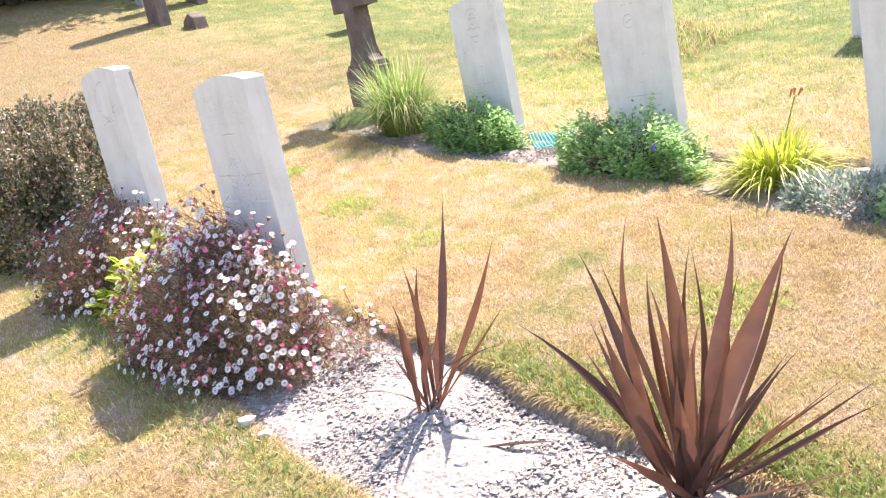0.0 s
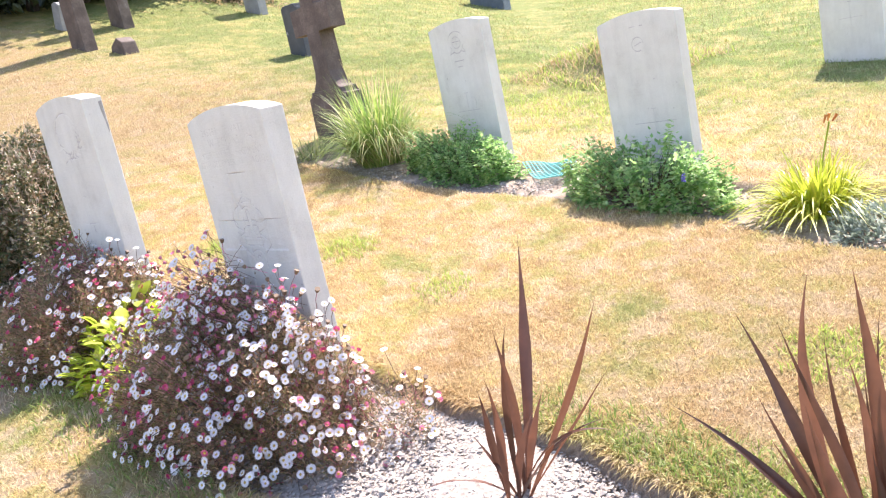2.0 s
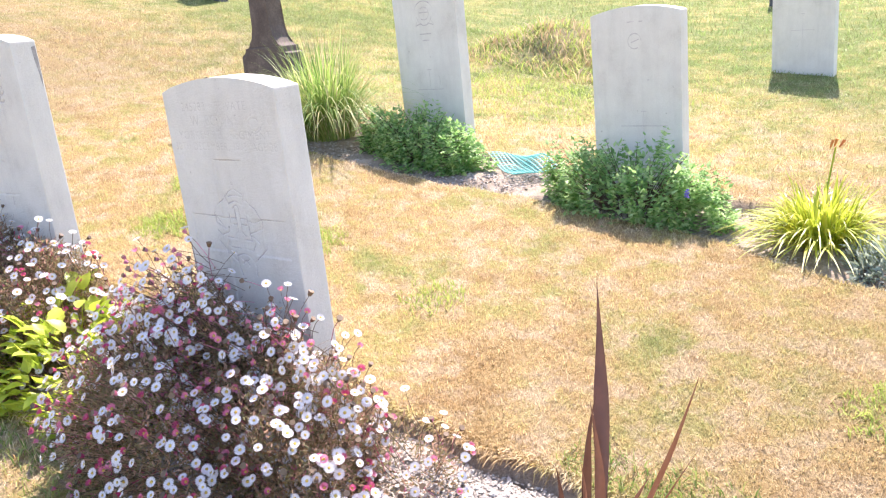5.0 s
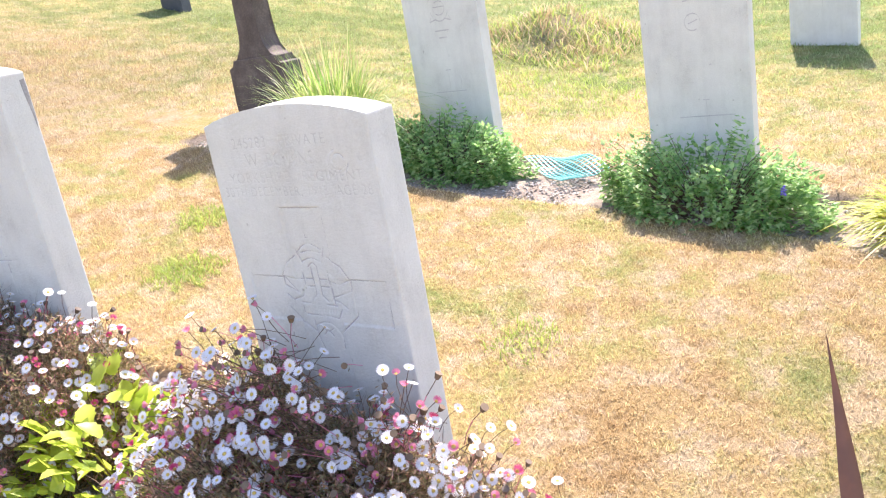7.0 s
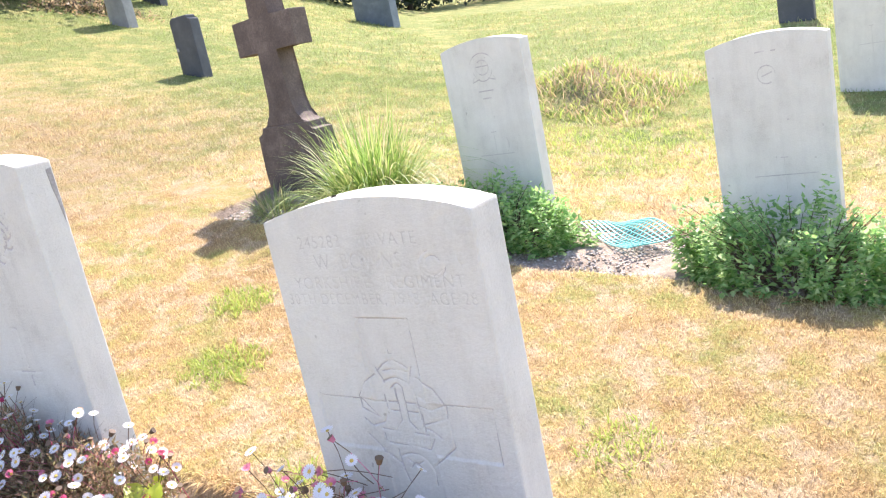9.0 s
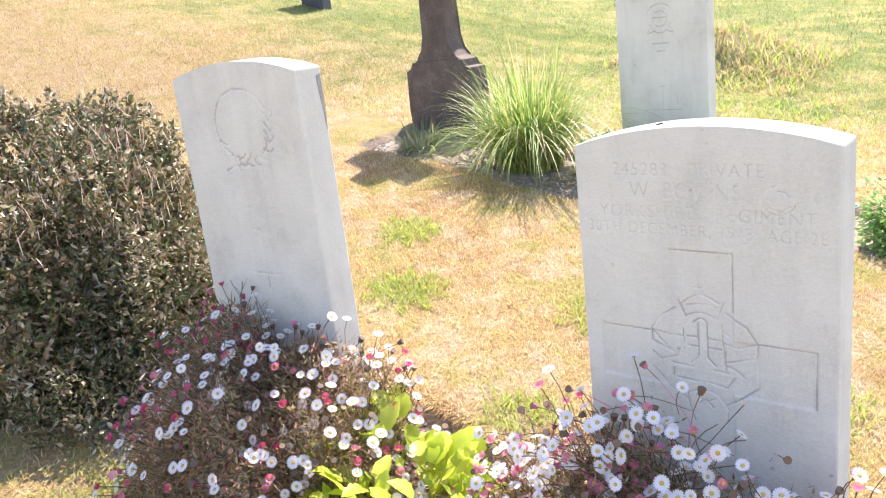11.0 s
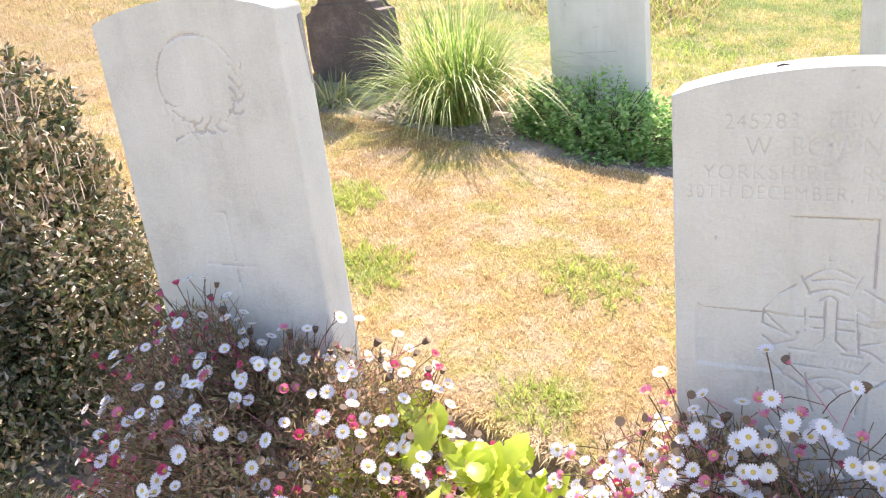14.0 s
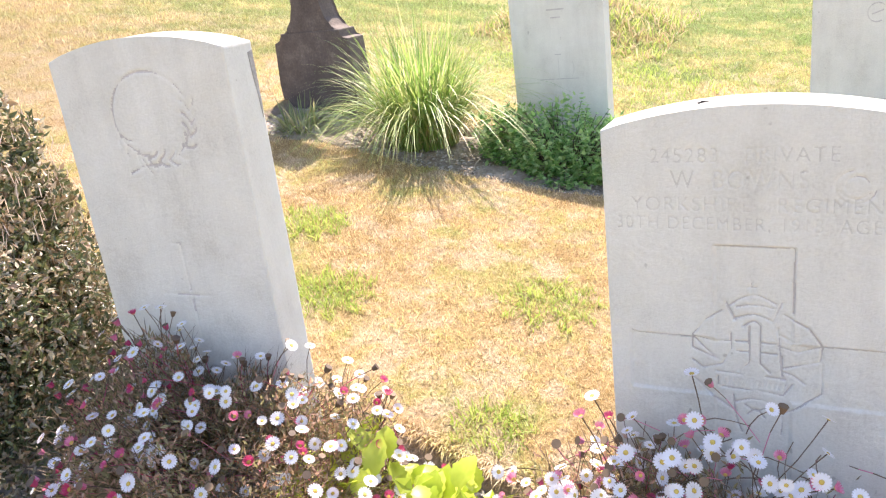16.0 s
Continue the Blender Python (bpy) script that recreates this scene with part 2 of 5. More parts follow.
SHRUB_LEAF = leaf_material("shrub_leaf", [(0.2, (0.055, 0.07, 0.03)), (0.42, (0.145, 0.17, 0.065)), (0.60, (0.29, 0.19, 0.115)), (0.8, (0.62, 0.56, 0.40))], 0.22, 0.4, 7.0)
DAISY_LEAF = leaf_material("fleabane_leaf", [(0.2, (0.18, 0.14, 0.075)), (0.45, (0.33, 0.30, 0.14)), (0.65, (0.50, 0.29, 0.20)), (0.85, (0.68, 0.50, 0.37))], 0.45, 0.6, 9.0)
LIME = leaf_material("lime_leaf", [(0.2, (0.38, 0.50, 0.05)), (0.5, (0.54, 0.64, 0.08)), (0.8, (0.68, 0.74, 0.15))], 0.55, 0.4, 45.0, 0.4, True)
LIME_MASS = leaf_material("crowded_lime_leaf", [(0.2, (0.30, 0.41, 0.04)), (0.5, (0.46, 0.55, 0.06)), (0.8, (0.62, 0.66, 0.10))], 0.55, 0.4, 30.0, 0.6)
TUSSOCK = leaf_material("tussock_blade", [(0.2, (0.18, 0.30, 0.07)), (0.5, (0.30, 0.43, 0.10)), (0.75, (0.48, 0.52, 0.19)), (0.92, (0.66, 0.58, 0.34))], 0.5, 0.45, 5.0, 0.8)
TUFT = leaf_material("tuft_blade", [(0.2, (0.20, 0.24, 0.09)), (0.5, (0.32, 0.35, 0.14)), (0.8, (0.55, 0.48, 0.28))], 0.4, 0.5, 5.0, 0.8)
LILY = leaf_material("daylily_blade", [(0.2, (0.34, 0.42, 0.04)), (0.5, (0.52, 0.58, 0.06)), (0.8, (0.68, 0.64, 0.12))], 0.5, 0.4, 5.0, 0.8)
GREYLEAF = leaf_material("silver_leaf", [(0.2, (0.24, 0.30, 0.22)), (0.5, (0.38, 0.44, 0.35)), (0.8, (0.56, 0.60, 0.52))], 0.4, 0.7, 8.0)
CLOVER = leaf_material("green_blade", [(0.2, (0.28, 0.38, 0.08)), (0.5, (0.40, 0.50, 0.11)), (0.8, (0.54, 0.56, 0.18))], 0.5, 0.5, 8.0)
EDGE_GREEN = leaf_material("lush_blade", [(0.2, (0.15, 0.23, 0.05)), (0.5, (0.26, 0.35, 0.08)), (0.8, (0.44, 0.45, 0.15))], 0.4, 0.5, 8.0)
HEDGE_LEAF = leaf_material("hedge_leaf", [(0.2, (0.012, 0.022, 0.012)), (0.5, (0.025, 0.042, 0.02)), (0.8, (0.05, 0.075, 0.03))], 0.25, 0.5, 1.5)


def plain(name, stops, rough=0.6, scale=120, share=0.0):
    m, nt, sh = material(name)
    pos, isle = place(nt)
    info = nt.nodes.new("ShaderNodeObjectInfo")
    f = math_node(nt, "ADD", math_node(nt, "MULTIPLY", noise_node(nt, scale, 3, pos), 0.5), math_node(nt, "MULTIPLY", info.outputs["Random"], 0.5))
    c = ramp(nt, f, stops)
    nt.links.new(c, sh.inputs["Base Color"])
    sh.inputs["Roughness"].default_value = rough
    if share:
        see_through(nt, sh, c, share)
    return m


PETAL = plain("white_petal", [(0.2, (0.72, 0.62, 0.68)), (0.4, (0.82, 0.80, 0.82)), (0.8, (0.86, 0.86, 0.86))], 0.7, 90, 0.35)
PINK = plain("pink_petal", [(0.2, (0.45, 0.03, 0.11)), (0.5, (0.66, 0.11, 0.24)), (0.8, (0.80, 0.36, 0.48))], 0.6, 90, 0.4)
EYE_YELLOW = plain("yellow_florets", [(0.2, (0.42, 0.26, 0.04)), (0.7, (0.62, 0.46, 0.10))], 0.8, 600)
STEM = plain("thin_stem", [(0.2, (0.07, 0.045, 0.03)), (0.8, (0.17, 0.11, 0.06))], 0.7)
BLUE_PETAL = plain("violet_petal", [(0.2, (0.12, 0.11, 0.42)), (0.8, (0.26, 0.24, 0.62))], 0.6)
ORANGE = plain("orange_petal", [(0.2, (0.45, 0.12, 0.03)), (0.8, (0.62, 0.25, 0.05))], 0.6)
PLASTIC = plain("turquoise_plastic", [(0.2, (0.12, 0.50, 0.46)), (0.8, (0.20, 0.62, 0.57))], 0.4, 40, 0.2)
BARK = stone_material("bark", [(0.3, (0.03, 0.024, 0.018)), (0.6, (0.07, 0.055, 0.045)), (0.75, (0.11, 0.09, 0.075))], 9.0, 80, 0.95, 0.8)
STRAW = leaf_material("straw_blade", [(0.2, (0.40, 0.27, 0.14)), (0.5, (0.58, 0.43, 0.25)), (0.8, (0.70, 0.56, 0.36))], 0.4, 0.6, 5.0)
REAR_SOIL = stone_material("brown_bed_soil", [(0.35, (0.19, 0.145, 0.105)), (0.5, (0.29, 0.23, 0.175)), (0.62, (0.38, 0.32, 0.26)), (0.75, (0.54, 0.48, 0.42))], 16.0, 110, 0.95, 0.9)
DRYLEAF = plain("bleached_leaf", [(0.2, (0.55, 0.40, 0.30)), (0.8, (0.74, 0.62, 0.52))], 0.6, 60, 0.3)

# ---- mesh helpers ----
rng = np.random.default_rng(7)


def mesh_arrays(name, verts, faces, mat, smooth=False):
    me = bpy.data.meshes.new(name)
    verts, faces = np.asarray(verts, np.float32), np.asarray(faces, np.int32)
    n, k = len(faces), faces.shape[1]
    me.vertices.add(len(verts))
    me.vertices.foreach_set("co", verts.ravel())
    me.loops.add(n * k)
    me.loops.foreach_set("vertex_index", faces.ravel())
    me.polygons.add(n)
    me.polygons.foreach_set("loop_start", np.arange(0, n * k, k, dtype=np.int32))
    me.polygons.foreach_set("use_smooth", np.full(n, smooth))
    for x in (mat if isinstance(mat, (list, tuple)) else [mat]):
        me.materials.append(x)
    me.update(calc_edges=True)
    return me


def child(name, me, parent, label="", m=None, kind=""):
    ob = new(name, me)
    ob.parent = parent
    if m is not None:
        ob.matrix_basis = m
    return tagged(ob, label, kind=kind)


def part(name, bm, mat, parent, label="", m=None, smooth=False):
    me = bpy.data.meshes.new(name)
    bmesh.ops.recalc_face_normals(bm, faces=bm.faces[:])
    for f in bm.faces:
        f.smooth = smooth
    bm.to_mesh(me)
    bm.free()
    me.materials.append(mat)
    return child(name, me, parent, label, m)


def thing(name, label, category, m, group="", kind=""):
    ob = new(name)
    ob.empty_display_size = 0.1
    ob.matrix_basis = m
    return tagged(ob, label, category, group, kind)


def unit(v):
    return v / np.maximum(np.linalg.norm(v, axis=1, keepdims=True), 1e-9)


def leaf_cloud(P, D, L, W, fold=0.25, up=None):
    """Folded diamond leaves: base points P, directions D, lengths L, widths W."""
    n = len(P)
    D = unit(D)
    R = unit(rng.normal(size=(n, 3)) if up is None else up + 0.35 * rng.normal(size=(n, 3)))
    S = unit(np.cross(D, R))
    N = np.cross(S, D)
    L, W = np.asarray(L).reshape(-1, 1) * np.ones((n, 1)), np.asarray(W).reshape(-1, 1) * np.ones((n, 1))
    base = P
    mid = P + D * L * 0.42 - N * W * fold
    a = P + D * L * 0.38 + S * W * 0.5
    b = P + D * L * 0.38 - S * W * 0.5
    tip = P + D * L - N * L * 0.12
    V5 = np.stack([base, a, b, tip, mid], 1).reshape(-1, 3)
    f = np.array([[0, 2, 4], [0, 4, 1], [1, 4, 3], [4, 2, 3]])
    F = (np.arange(n)[:, None, None] * 5 + f[None]).reshape(-1, 3)
    return V5, F


def strips(P, D, L, W, droop, segs=5, peak=0.35, fold=0.0, side=None, foot=0.55):
    """Long blades that arch: base P, first direction D, length L, width W, droop as a share of L."""
    n = len(P)
    D = unit(D)
    L, W, droop = (np.asarray(a, float).reshape(-1, 1) * np.ones((n, 1)) for a in (L, W, droop))
    out = D * [1, 1, 0]
    S = unit(np.cross(D, np.array([0, 0, 1.0])) + 1e-6) if side is None else unit(side)
    N = np.cross(S, D)
    rows = []
    for i in range(segs + 1):
        t = i / segs
        c = P + D * L * t - np.array([0, 0, 1.0]) * droop * L * t ** 2.3 + unit(out + 1e-9) * droop * L * 0.45 * t ** 1.7
        w = W * 0.5 * (t / peak * (1 - foot) + foot if t < peak else max(1 - ((t - peak) / (1 - peak)) ** 1.6, 0.02))
        rows += [c + S * w + N * w * fold, c, c - S * w + N * w * fold]
    k = 3 * (segs + 1)
    Vs = np.stack(rows, 1).reshape(-1, 3)
    f = []
    for i in range(segs):
        o = 3 * i
        f += [[o, o + 1, o + 4, o + 3], [o + 1, o + 2, o + 5, o + 4]]
    F = (np.arange(n)[:, None, None] * k + np.array(f)[None]).reshape(-1, 4)
    return Vs, F


def tube(bm, pts, r, n=6):
    """A round stem through the points, with a radius for each."""
    rings = []
    for i, p in enumerate(pts):
        d = (pts[min(i + 1, len(pts) - 1)] - pts[max(i - 1, 0)]).normalized()
        s = d.orthogonal().normalized()
        t = d.cross(s)
        rr = r[i] if isinstance(r, (list, tuple)) else r
        rings.append([bm.verts.new(p + (s * math.cos(a) + t * math.sin(a)) * rr) for a in (2 * math.pi * j / n for j in range(n))])
    for a, b in zip(rings, rings[1:]):
        for j in range(n):
            bm.faces.new((a[j], a[(j + 1) % n], b[(j + 1) % n], b[j]))
    bm.faces.new(rings[0])
    bm.faces.new(rings[-1])


def slab(bm, outline, y0, y1, bevel=0.0):
    """A plate: an outline in x, z drawn out from y0 (front) to y1 (back)."""
    f = [bm.verts.new((x, y0, z)) for x, z in outline]
    b = [bm.verts.new((x, y1, z)) for x, z in outline]
    bm.faces.new(f)
    bm.faces.new(b[::-1])
    n = len(f)
    for i in range(n):
        bm.faces.new((f[i], b[i], b[(i + 1) % n], f[(i + 1) % n]))
    if bevel:
        bmesh.ops.bevel(bm, geom=[e for e in bm.edges], offset=bevel, segments=2, affect="EDGES", profile=0.6)


def bar(bm, p, q, w, d0, d1):
    """A thin ridge on a face, from p to q in x, z."""
    p, q = Vector(p), Vector(q)
    d = (q - p).normalized()
    n = Vector((-d.y, d.x)) * w / 2
    slab(bm, [tuple(p - n), tuple(q - n), tuple(q + n), tuple(p + n)], d0, d1)


def ribbon(bm, pts, w, d0, d1):
    for a, b in zip(pts, pts[1:]):
        bar(bm, a, b, w, d0, d1)


# ---- ground sheet ----
def make_ground():
    def axis(lo, hi, step, out_lo, out_hi):
        a, grow, v = [], step, lo
        while v > out_lo:
            grow *= 1.17
            v -= grow
            a.append(max(v, out_lo))
        b = list(np.arange(lo, hi, step))
        c, grow, v = [], step, hi
        while v < out_hi:
            c.append(v)
            grow *= 1.17
            v += grow
        return np.array(a[::-1] + b + c + [out_hi])
    S = axis(-5.2, 0.9, 0.027, -900, 900)
    Q = axis(0.9, 4.2, 0.024, -900, 900)
    ss, qq = np.meshgrid(S, Q, indexing="ij")
    x, y = xy(ss, qq)
    z = ground_z(x, y)
    verts = np.stack([x, y, z], -1).reshape(-1, 3)
    i, j = np.meshgrid(np.arange(len(S) - 1), np.arange(len(Q) - 1), indexing="ij")
    a = (i * len(Q) + j).ravel()
    faces = np.stack([a, a + len(Q), a + len(Q) + 1, a + 1], 1)
    ob = new("ground", mesh_arrays("ground", verts, faces, TURF, True))
    return tagged(ob, "sun-dried straw-coloured cemetery lawn on a gentle slope", "ground", kind="structure")


GROUND = make_ground()


def make_bed(name, s0, s1, q0, q1, label, mat):
    S, Q = np.arange(s0, s1, 0.03), np.arange(q0, q1, 0.03)
    ss, qq = np.meshgrid(S, Q, indexing="ij")
    x, y = xy(ss, qq)
    inside = bed_depth(ss, qq)
    lump = 0.010 * np.sin(11 * ss + 3 * qq) * np.sin(9 * qq - 4 * ss) + rng.normal(0, 0.003, ss.shape)
    z = hill(x, y) - 0.05 + np.where(inside > 0.02, 0.014 + lump * 0.8 + 0.02 * np.clip(inside / 0.2, 0, 1), -0.03)
    verts = np.stack([x, y, z], -1).reshape(-1, 3)
    i, j = np.meshgrid(np.arange(len(S) - 1), np.arange(len(Q) - 1), indexing="ij")
    keep = (inside[:-1, :-1] > -0.01) | (inside[1:, 1:] > -0.01)
    a = (i * len(Q) + j)[keep]
    faces = np.stack([a, a + len(Q), a + len(Q) + 1, a + 1], 1)
    ob = new(name, mesh_arrays(name, verts, faces, mat, True))
    return tagged(ob, label, "flower bed", kind="structure")


BED_FRONT = make_bed("gravel_bed", -5.1, 2.2, 1.2, 2.05, "long sunken bed of pale gravelly soil before headstones", BEDSOIL)
BED_REAR = make_bed("gravel_bed", -5.1, 1.5, 2.95, 4.1, "long bed of brown chip-strewn soil under second grave row", REAR_SOIL)


def bed_z(x, y):
    s, q = sq(x, y)
    d = float(bed_depth(s, q))
    return float(hill(x, y)) - 0.05 + 0.014 + 0.02 * min(max(d / 0.2, 0), 1) if d > 0.02 else gz(x, y)


# ---- headstones ----
W2, SHOULDER, APEX, THICK = 0.1905, 0.733, 0.761, 0.076


def stone_outline(w=W2, shoulder=SHOULDER, apex=APEX, bottom=-0.22):
    pts = [(-w, bottom), (w, bottom)]
    for i in range(15):
        x = w - 2 * w * i / 14
        pts.append((x, shoulder + (apex - shoulder) * (1 - (x / w) ** 2)))
    return pts


def letter_mask(text, size, x, z, wide, X, Z):
    """Where the strokes of a line of capitals fall on a face: a grid of 0 and 1."""
    cu = bpy.data.curves.new("lettering", "FONT")
    cu.body, cu.size, cu.align_x, cu.space_character, cu.fill_mode = text, size, "CENTER", 1.12, "FRONT"
    ob = bpy.data.objects.new("lettering", cu)
    scene.collection.objects.link(ob)
    me = bpy.data.meshes.new_from_object(ob.evaluated_get(bpy.context.evaluated_depsgraph_get()))
    bpy.data.objects.remove(ob)
    P = np.array([(v.co.x, v.co.y) for v in me.vertices])
    me.calc_loop_triangles()
    tris = np.array([tuple(t.vertices) for t in me.loop_triangles])
    bpy.data.meshes.remove(me)
    P[:, 0] = (P[:, 0] - (P[:, 0].max() + P[:, 0].min()) / 2) * wide / np.ptp(P[:, 0]) + x
    P[:, 1] += z
    M = np.zeros_like(X)
    rows = np.flatnonzero((Z.max(0) > z - 0.01) & (Z.min(0) < z + size))
    Xs, Zs = X[:, rows], Z[:, rows]
    for a, b, c in P[tris]:
        i = np.flatnonzero((Xs[:, 0] >= min(a[0], b[0], c[0])) & (Xs[:, 0] <= max(a[0], b[0], c[0])))
        if not len(i):
            continue
        x_, z_ = Xs[i], Zs[i]
        e = [(q[0] - p[0]) * (z_ - p[1]) - (q[1] - p[1]) * (x_ - p[0]) for p, q in ((a, b), (b, c), (c, a))]
        hit = ((e[0] >= 0) & (e[1] >= 0) & (e[2] >= 0)) | ((e[0] <= 0) & (e[1] <= 0) & (e[2] <= 0))
        M[np.ix_(i, rows)] = np.maximum(M[np.ix_(i, rows)], hit)
    return M


def arc(cx, cz, rx, rz, a0, a1, n=14):
    return [(cx + rx * math.cos(radians(a0 + (a1 - a0) * i / n)), cz + rz * math.sin(radians(a0 + (a1 - a0) * i / n))) for i in range(n + 1)]


def headstone(label, m):
    st = thing("headstone", label, "headstone", m, "white war graves")
    bm = bmesh.new()
    slab(bm, stone_outline(), -THICK / 2, THICK / 2, 0.004)
    part("slab", bm, PORTLAND, st)
    return st


def relief_stone(label, m, step, recess, grooves, words=(), half=W2):
    """A headstone whose face is worked in low relief: sunk panels and rounded grooves."""
    st = thing("headstone", label, "headstone", m, "white war graves")
    bm = bmesh.new()
    slab(bm, stone_outline(half), -THICK / 2, THICK / 2, 0.004)
    face = max((f for f in bm.faces if abs(f.normal.y) > 0.99 and f.calc_center_median().y < 0), key=lambda f: f.calc_area())
    rim = sorted((v.co.x, v.co.z) for v in face.verts if v.co.z > 0.5)
    low = min(v.co.z for v in face.verts)
    bmesh.ops.delete(bm, geom=[face], context="FACES_ONLY")
    part("slab", bm, PORTLAND, st)
    w = rim[-1][0] + 0.0002
    xs = np.linspace(-w, w, int(2 * w / step))
    top = np.interp(xs, [p[0] for p in rim], [p[1] for p in rim]) + 0.0003
    ts = np.concatenate([[-1.0], np.linspace(0, 1, int(0.55 / step))])
    X = np.repeat(xs[:, None], len(ts), 1)
    Z = np.where(ts < 0, low, 0.2 + ts[None] * (top[:, None] - 0.2))
    H = np.zeros_like(X)
    inside = np.full(X.shape, 1.0)
    for x0, x1, z0, z1 in recess:
        inside = np.minimum(inside, np.maximum.reduce([x0 - X, X - x1, z0 - Z, Z - z1]))
    H -= 0.0030 * np.clip(0.5 - inside / 0.0045, 0, 1)
    G = np.zeros_like(X)
    for pts, width, deep in grooves:
        for p, q in zip(pts, pts[1:]):
            p, q = np.array(p), np.array(q)
            d = q - p
            k = np.clip(((X - p[0]) * d[0] + (Z - p[1]) * d[1]) / (d @ d), 0, 1)
            r = np.hypot(X - p[0] - k * d[0], Z - p[1] - k * d[1])
            fade = 0.75 + 0.25 * np.sin(61 * X + 47 * Z)
            G = np.maximum(G, fade * deep * np.exp(-(r / width) ** 2))
    H -= G
    T = np.zeros_like(X)
    for text, size, x, z, wide in words:
        T = np.maximum(T, letter_mask(text, size, x, z, wide, X, Z))
    soft = T.copy()
    soft[1:-1, 1:-1] = (4 * T[1:-1, 1:-1] + T[2:, 1:-1] + T[:-2, 1:-1] + T[1:-1, 2:] + T[1:-1, :-2]) / 8
    H -= 0.0011 * soft * (0.75 + 0.25 * np.sin(37 * X + 5) * np.sin(53 * Z))
    H += 0.00035 * np.sin(210 * X + 3 * np.sin(90 * Z)) * np.sin(190 * Z + 2 * np.sin(120 * X)) * (np.sin(23 * X + 31 * Z) > 0.1) + rng.normal(0, 0.00008, X.shape)
    H[:, 0] = H[:, -1] = 0
    H[0], H[-1] = 0, 0
    verts = np.stack([X, -THICK / 2 - H, Z], -1).reshape(-1, 3)
    a, e = np.meshgrid(np.arange(len(xs) - 1), np.arange(len(ts) - 1), indexing="ij")
    a = (a * len(ts) + e).ravel()
    faces = np.stack([a, a + len(ts), a + len(ts) + 1, a + 1], 1)
    me = mesh_arrays("carved_face", verts, faces, [PORTLAND, GRIME_SHADE, LETTERS], True)
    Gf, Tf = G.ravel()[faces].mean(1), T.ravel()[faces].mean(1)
    # Deep groove faces are coloured darker, so stain and shade are both painted there.
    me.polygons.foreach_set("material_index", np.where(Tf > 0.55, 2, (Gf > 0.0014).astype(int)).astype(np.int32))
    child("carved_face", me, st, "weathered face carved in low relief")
    return st


Y0, Y1 = -THICK / 2 - 0.0016, -THICK / 2 + 0.002


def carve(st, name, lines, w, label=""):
    """Incised lines: grime and painted shade make level ones darker than upright ones."""
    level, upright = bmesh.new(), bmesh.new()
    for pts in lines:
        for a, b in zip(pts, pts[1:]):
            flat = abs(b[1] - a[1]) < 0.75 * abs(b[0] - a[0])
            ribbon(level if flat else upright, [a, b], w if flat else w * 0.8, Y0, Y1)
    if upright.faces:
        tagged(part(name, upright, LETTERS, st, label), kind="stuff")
    return tagged(part(name, level, GRIME_SHADE, st, label), kind="stuff")


def latin_cross(st, x, z, arm, up, down, t):
    """A slim incised cross with a short serif at its head."""
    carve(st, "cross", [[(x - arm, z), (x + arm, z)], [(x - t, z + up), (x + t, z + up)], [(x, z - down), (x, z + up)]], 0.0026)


def stone_pose(x, y, shoulder_z, yaw, lean=0.0, nod=0.0):
    """From the middle of the front face and the height of the shoulders."""
    r = radians(yaw)
    bx, by = x - math.sin(r) * THICK / 2, y + math.cos(r) * THICK / 2
    return pose(bx, by, shoulder_z - SHOULDER, nod, lean, yaw)


CROWN = [[(-0.035, 0.489), (-0.0236, 0.4647)], [(0.0353, 0.493), (0.0247, 0.465)], [(-0.0255, 0.466), (0, 0.4738), (0.024, 0.4655)], [(-0.030, 0.486), (-0.014, 0.498), (0.005, 0.502), (0.0285, 0.491)],
         [(-0.0217, 0.484), (0, 0.488), (0.0258, 0.4845)], [(-0.0025, 0.520), (-0.0025, 0.504)], [(-0.008, 0.5135), (0.003, 0.514)], [(-0.0122, 0.456), (0, 0.464), (0.0095, 0.457)]]
SCROLL_WEST = [[(-0.041, 0.477), (-0.0616, 0.464), (-0.080, 0.4385), (-0.081, 0.4165), (-0.0464, 0.4015), (-0.0616, 0.415), (-0.080, 0.4355)], [(-0.080, 0.437), (-0.054, 0.429), (-0.029, 0.4315)],
               [(-0.081, 0.3975), (-0.067, 0.386), (-0.039, 0.3955)], [(-0.0805, 0.370), (-0.050, 0.340), (-0.0255, 0.323)], [(-0.029, 0.443), (-0.028, 0.420), (-0.039, 0.397)]]
SCROLL_EAST = [[(0.0384, 0.4765), (0.0695, 0.460), (0.0866, 0.434)], [(0.032, 0.447), (0.0486, 0.438), (0.058, 0.4385)], [(0.0315, 0.429), (0.056, 0.4225), (0.0866, 0.434), (0.084, 0.411), (0.037, 0.396), (0.037, 0.414)],
               [(0.0384, 0.3905), (0.0505, 0.387), (0.0657, 0.3755)], [(0.0866, 0.409), (0.0874, 0.362), (0.041, 0.325)], [(0.0315, 0.4555), (0.035, 0.409), (0.0376, 0.384)]]
CIPHER = [[(-0.005, 0.456), (-0.005, 0.400), (-0.018, 0.386)], [(0.009, 0.456), (0.009, 0.400), (0.022, 0.387)], [(-0.023, 0.432), (-0.005, 0.432)], [(0.009, 0.432), (0.029, 0.432)],
          [(-0.022, 0.4165), (-0.005, 0.4165)], [(0.009, 0.4165), (0.030, 0.4165)]]
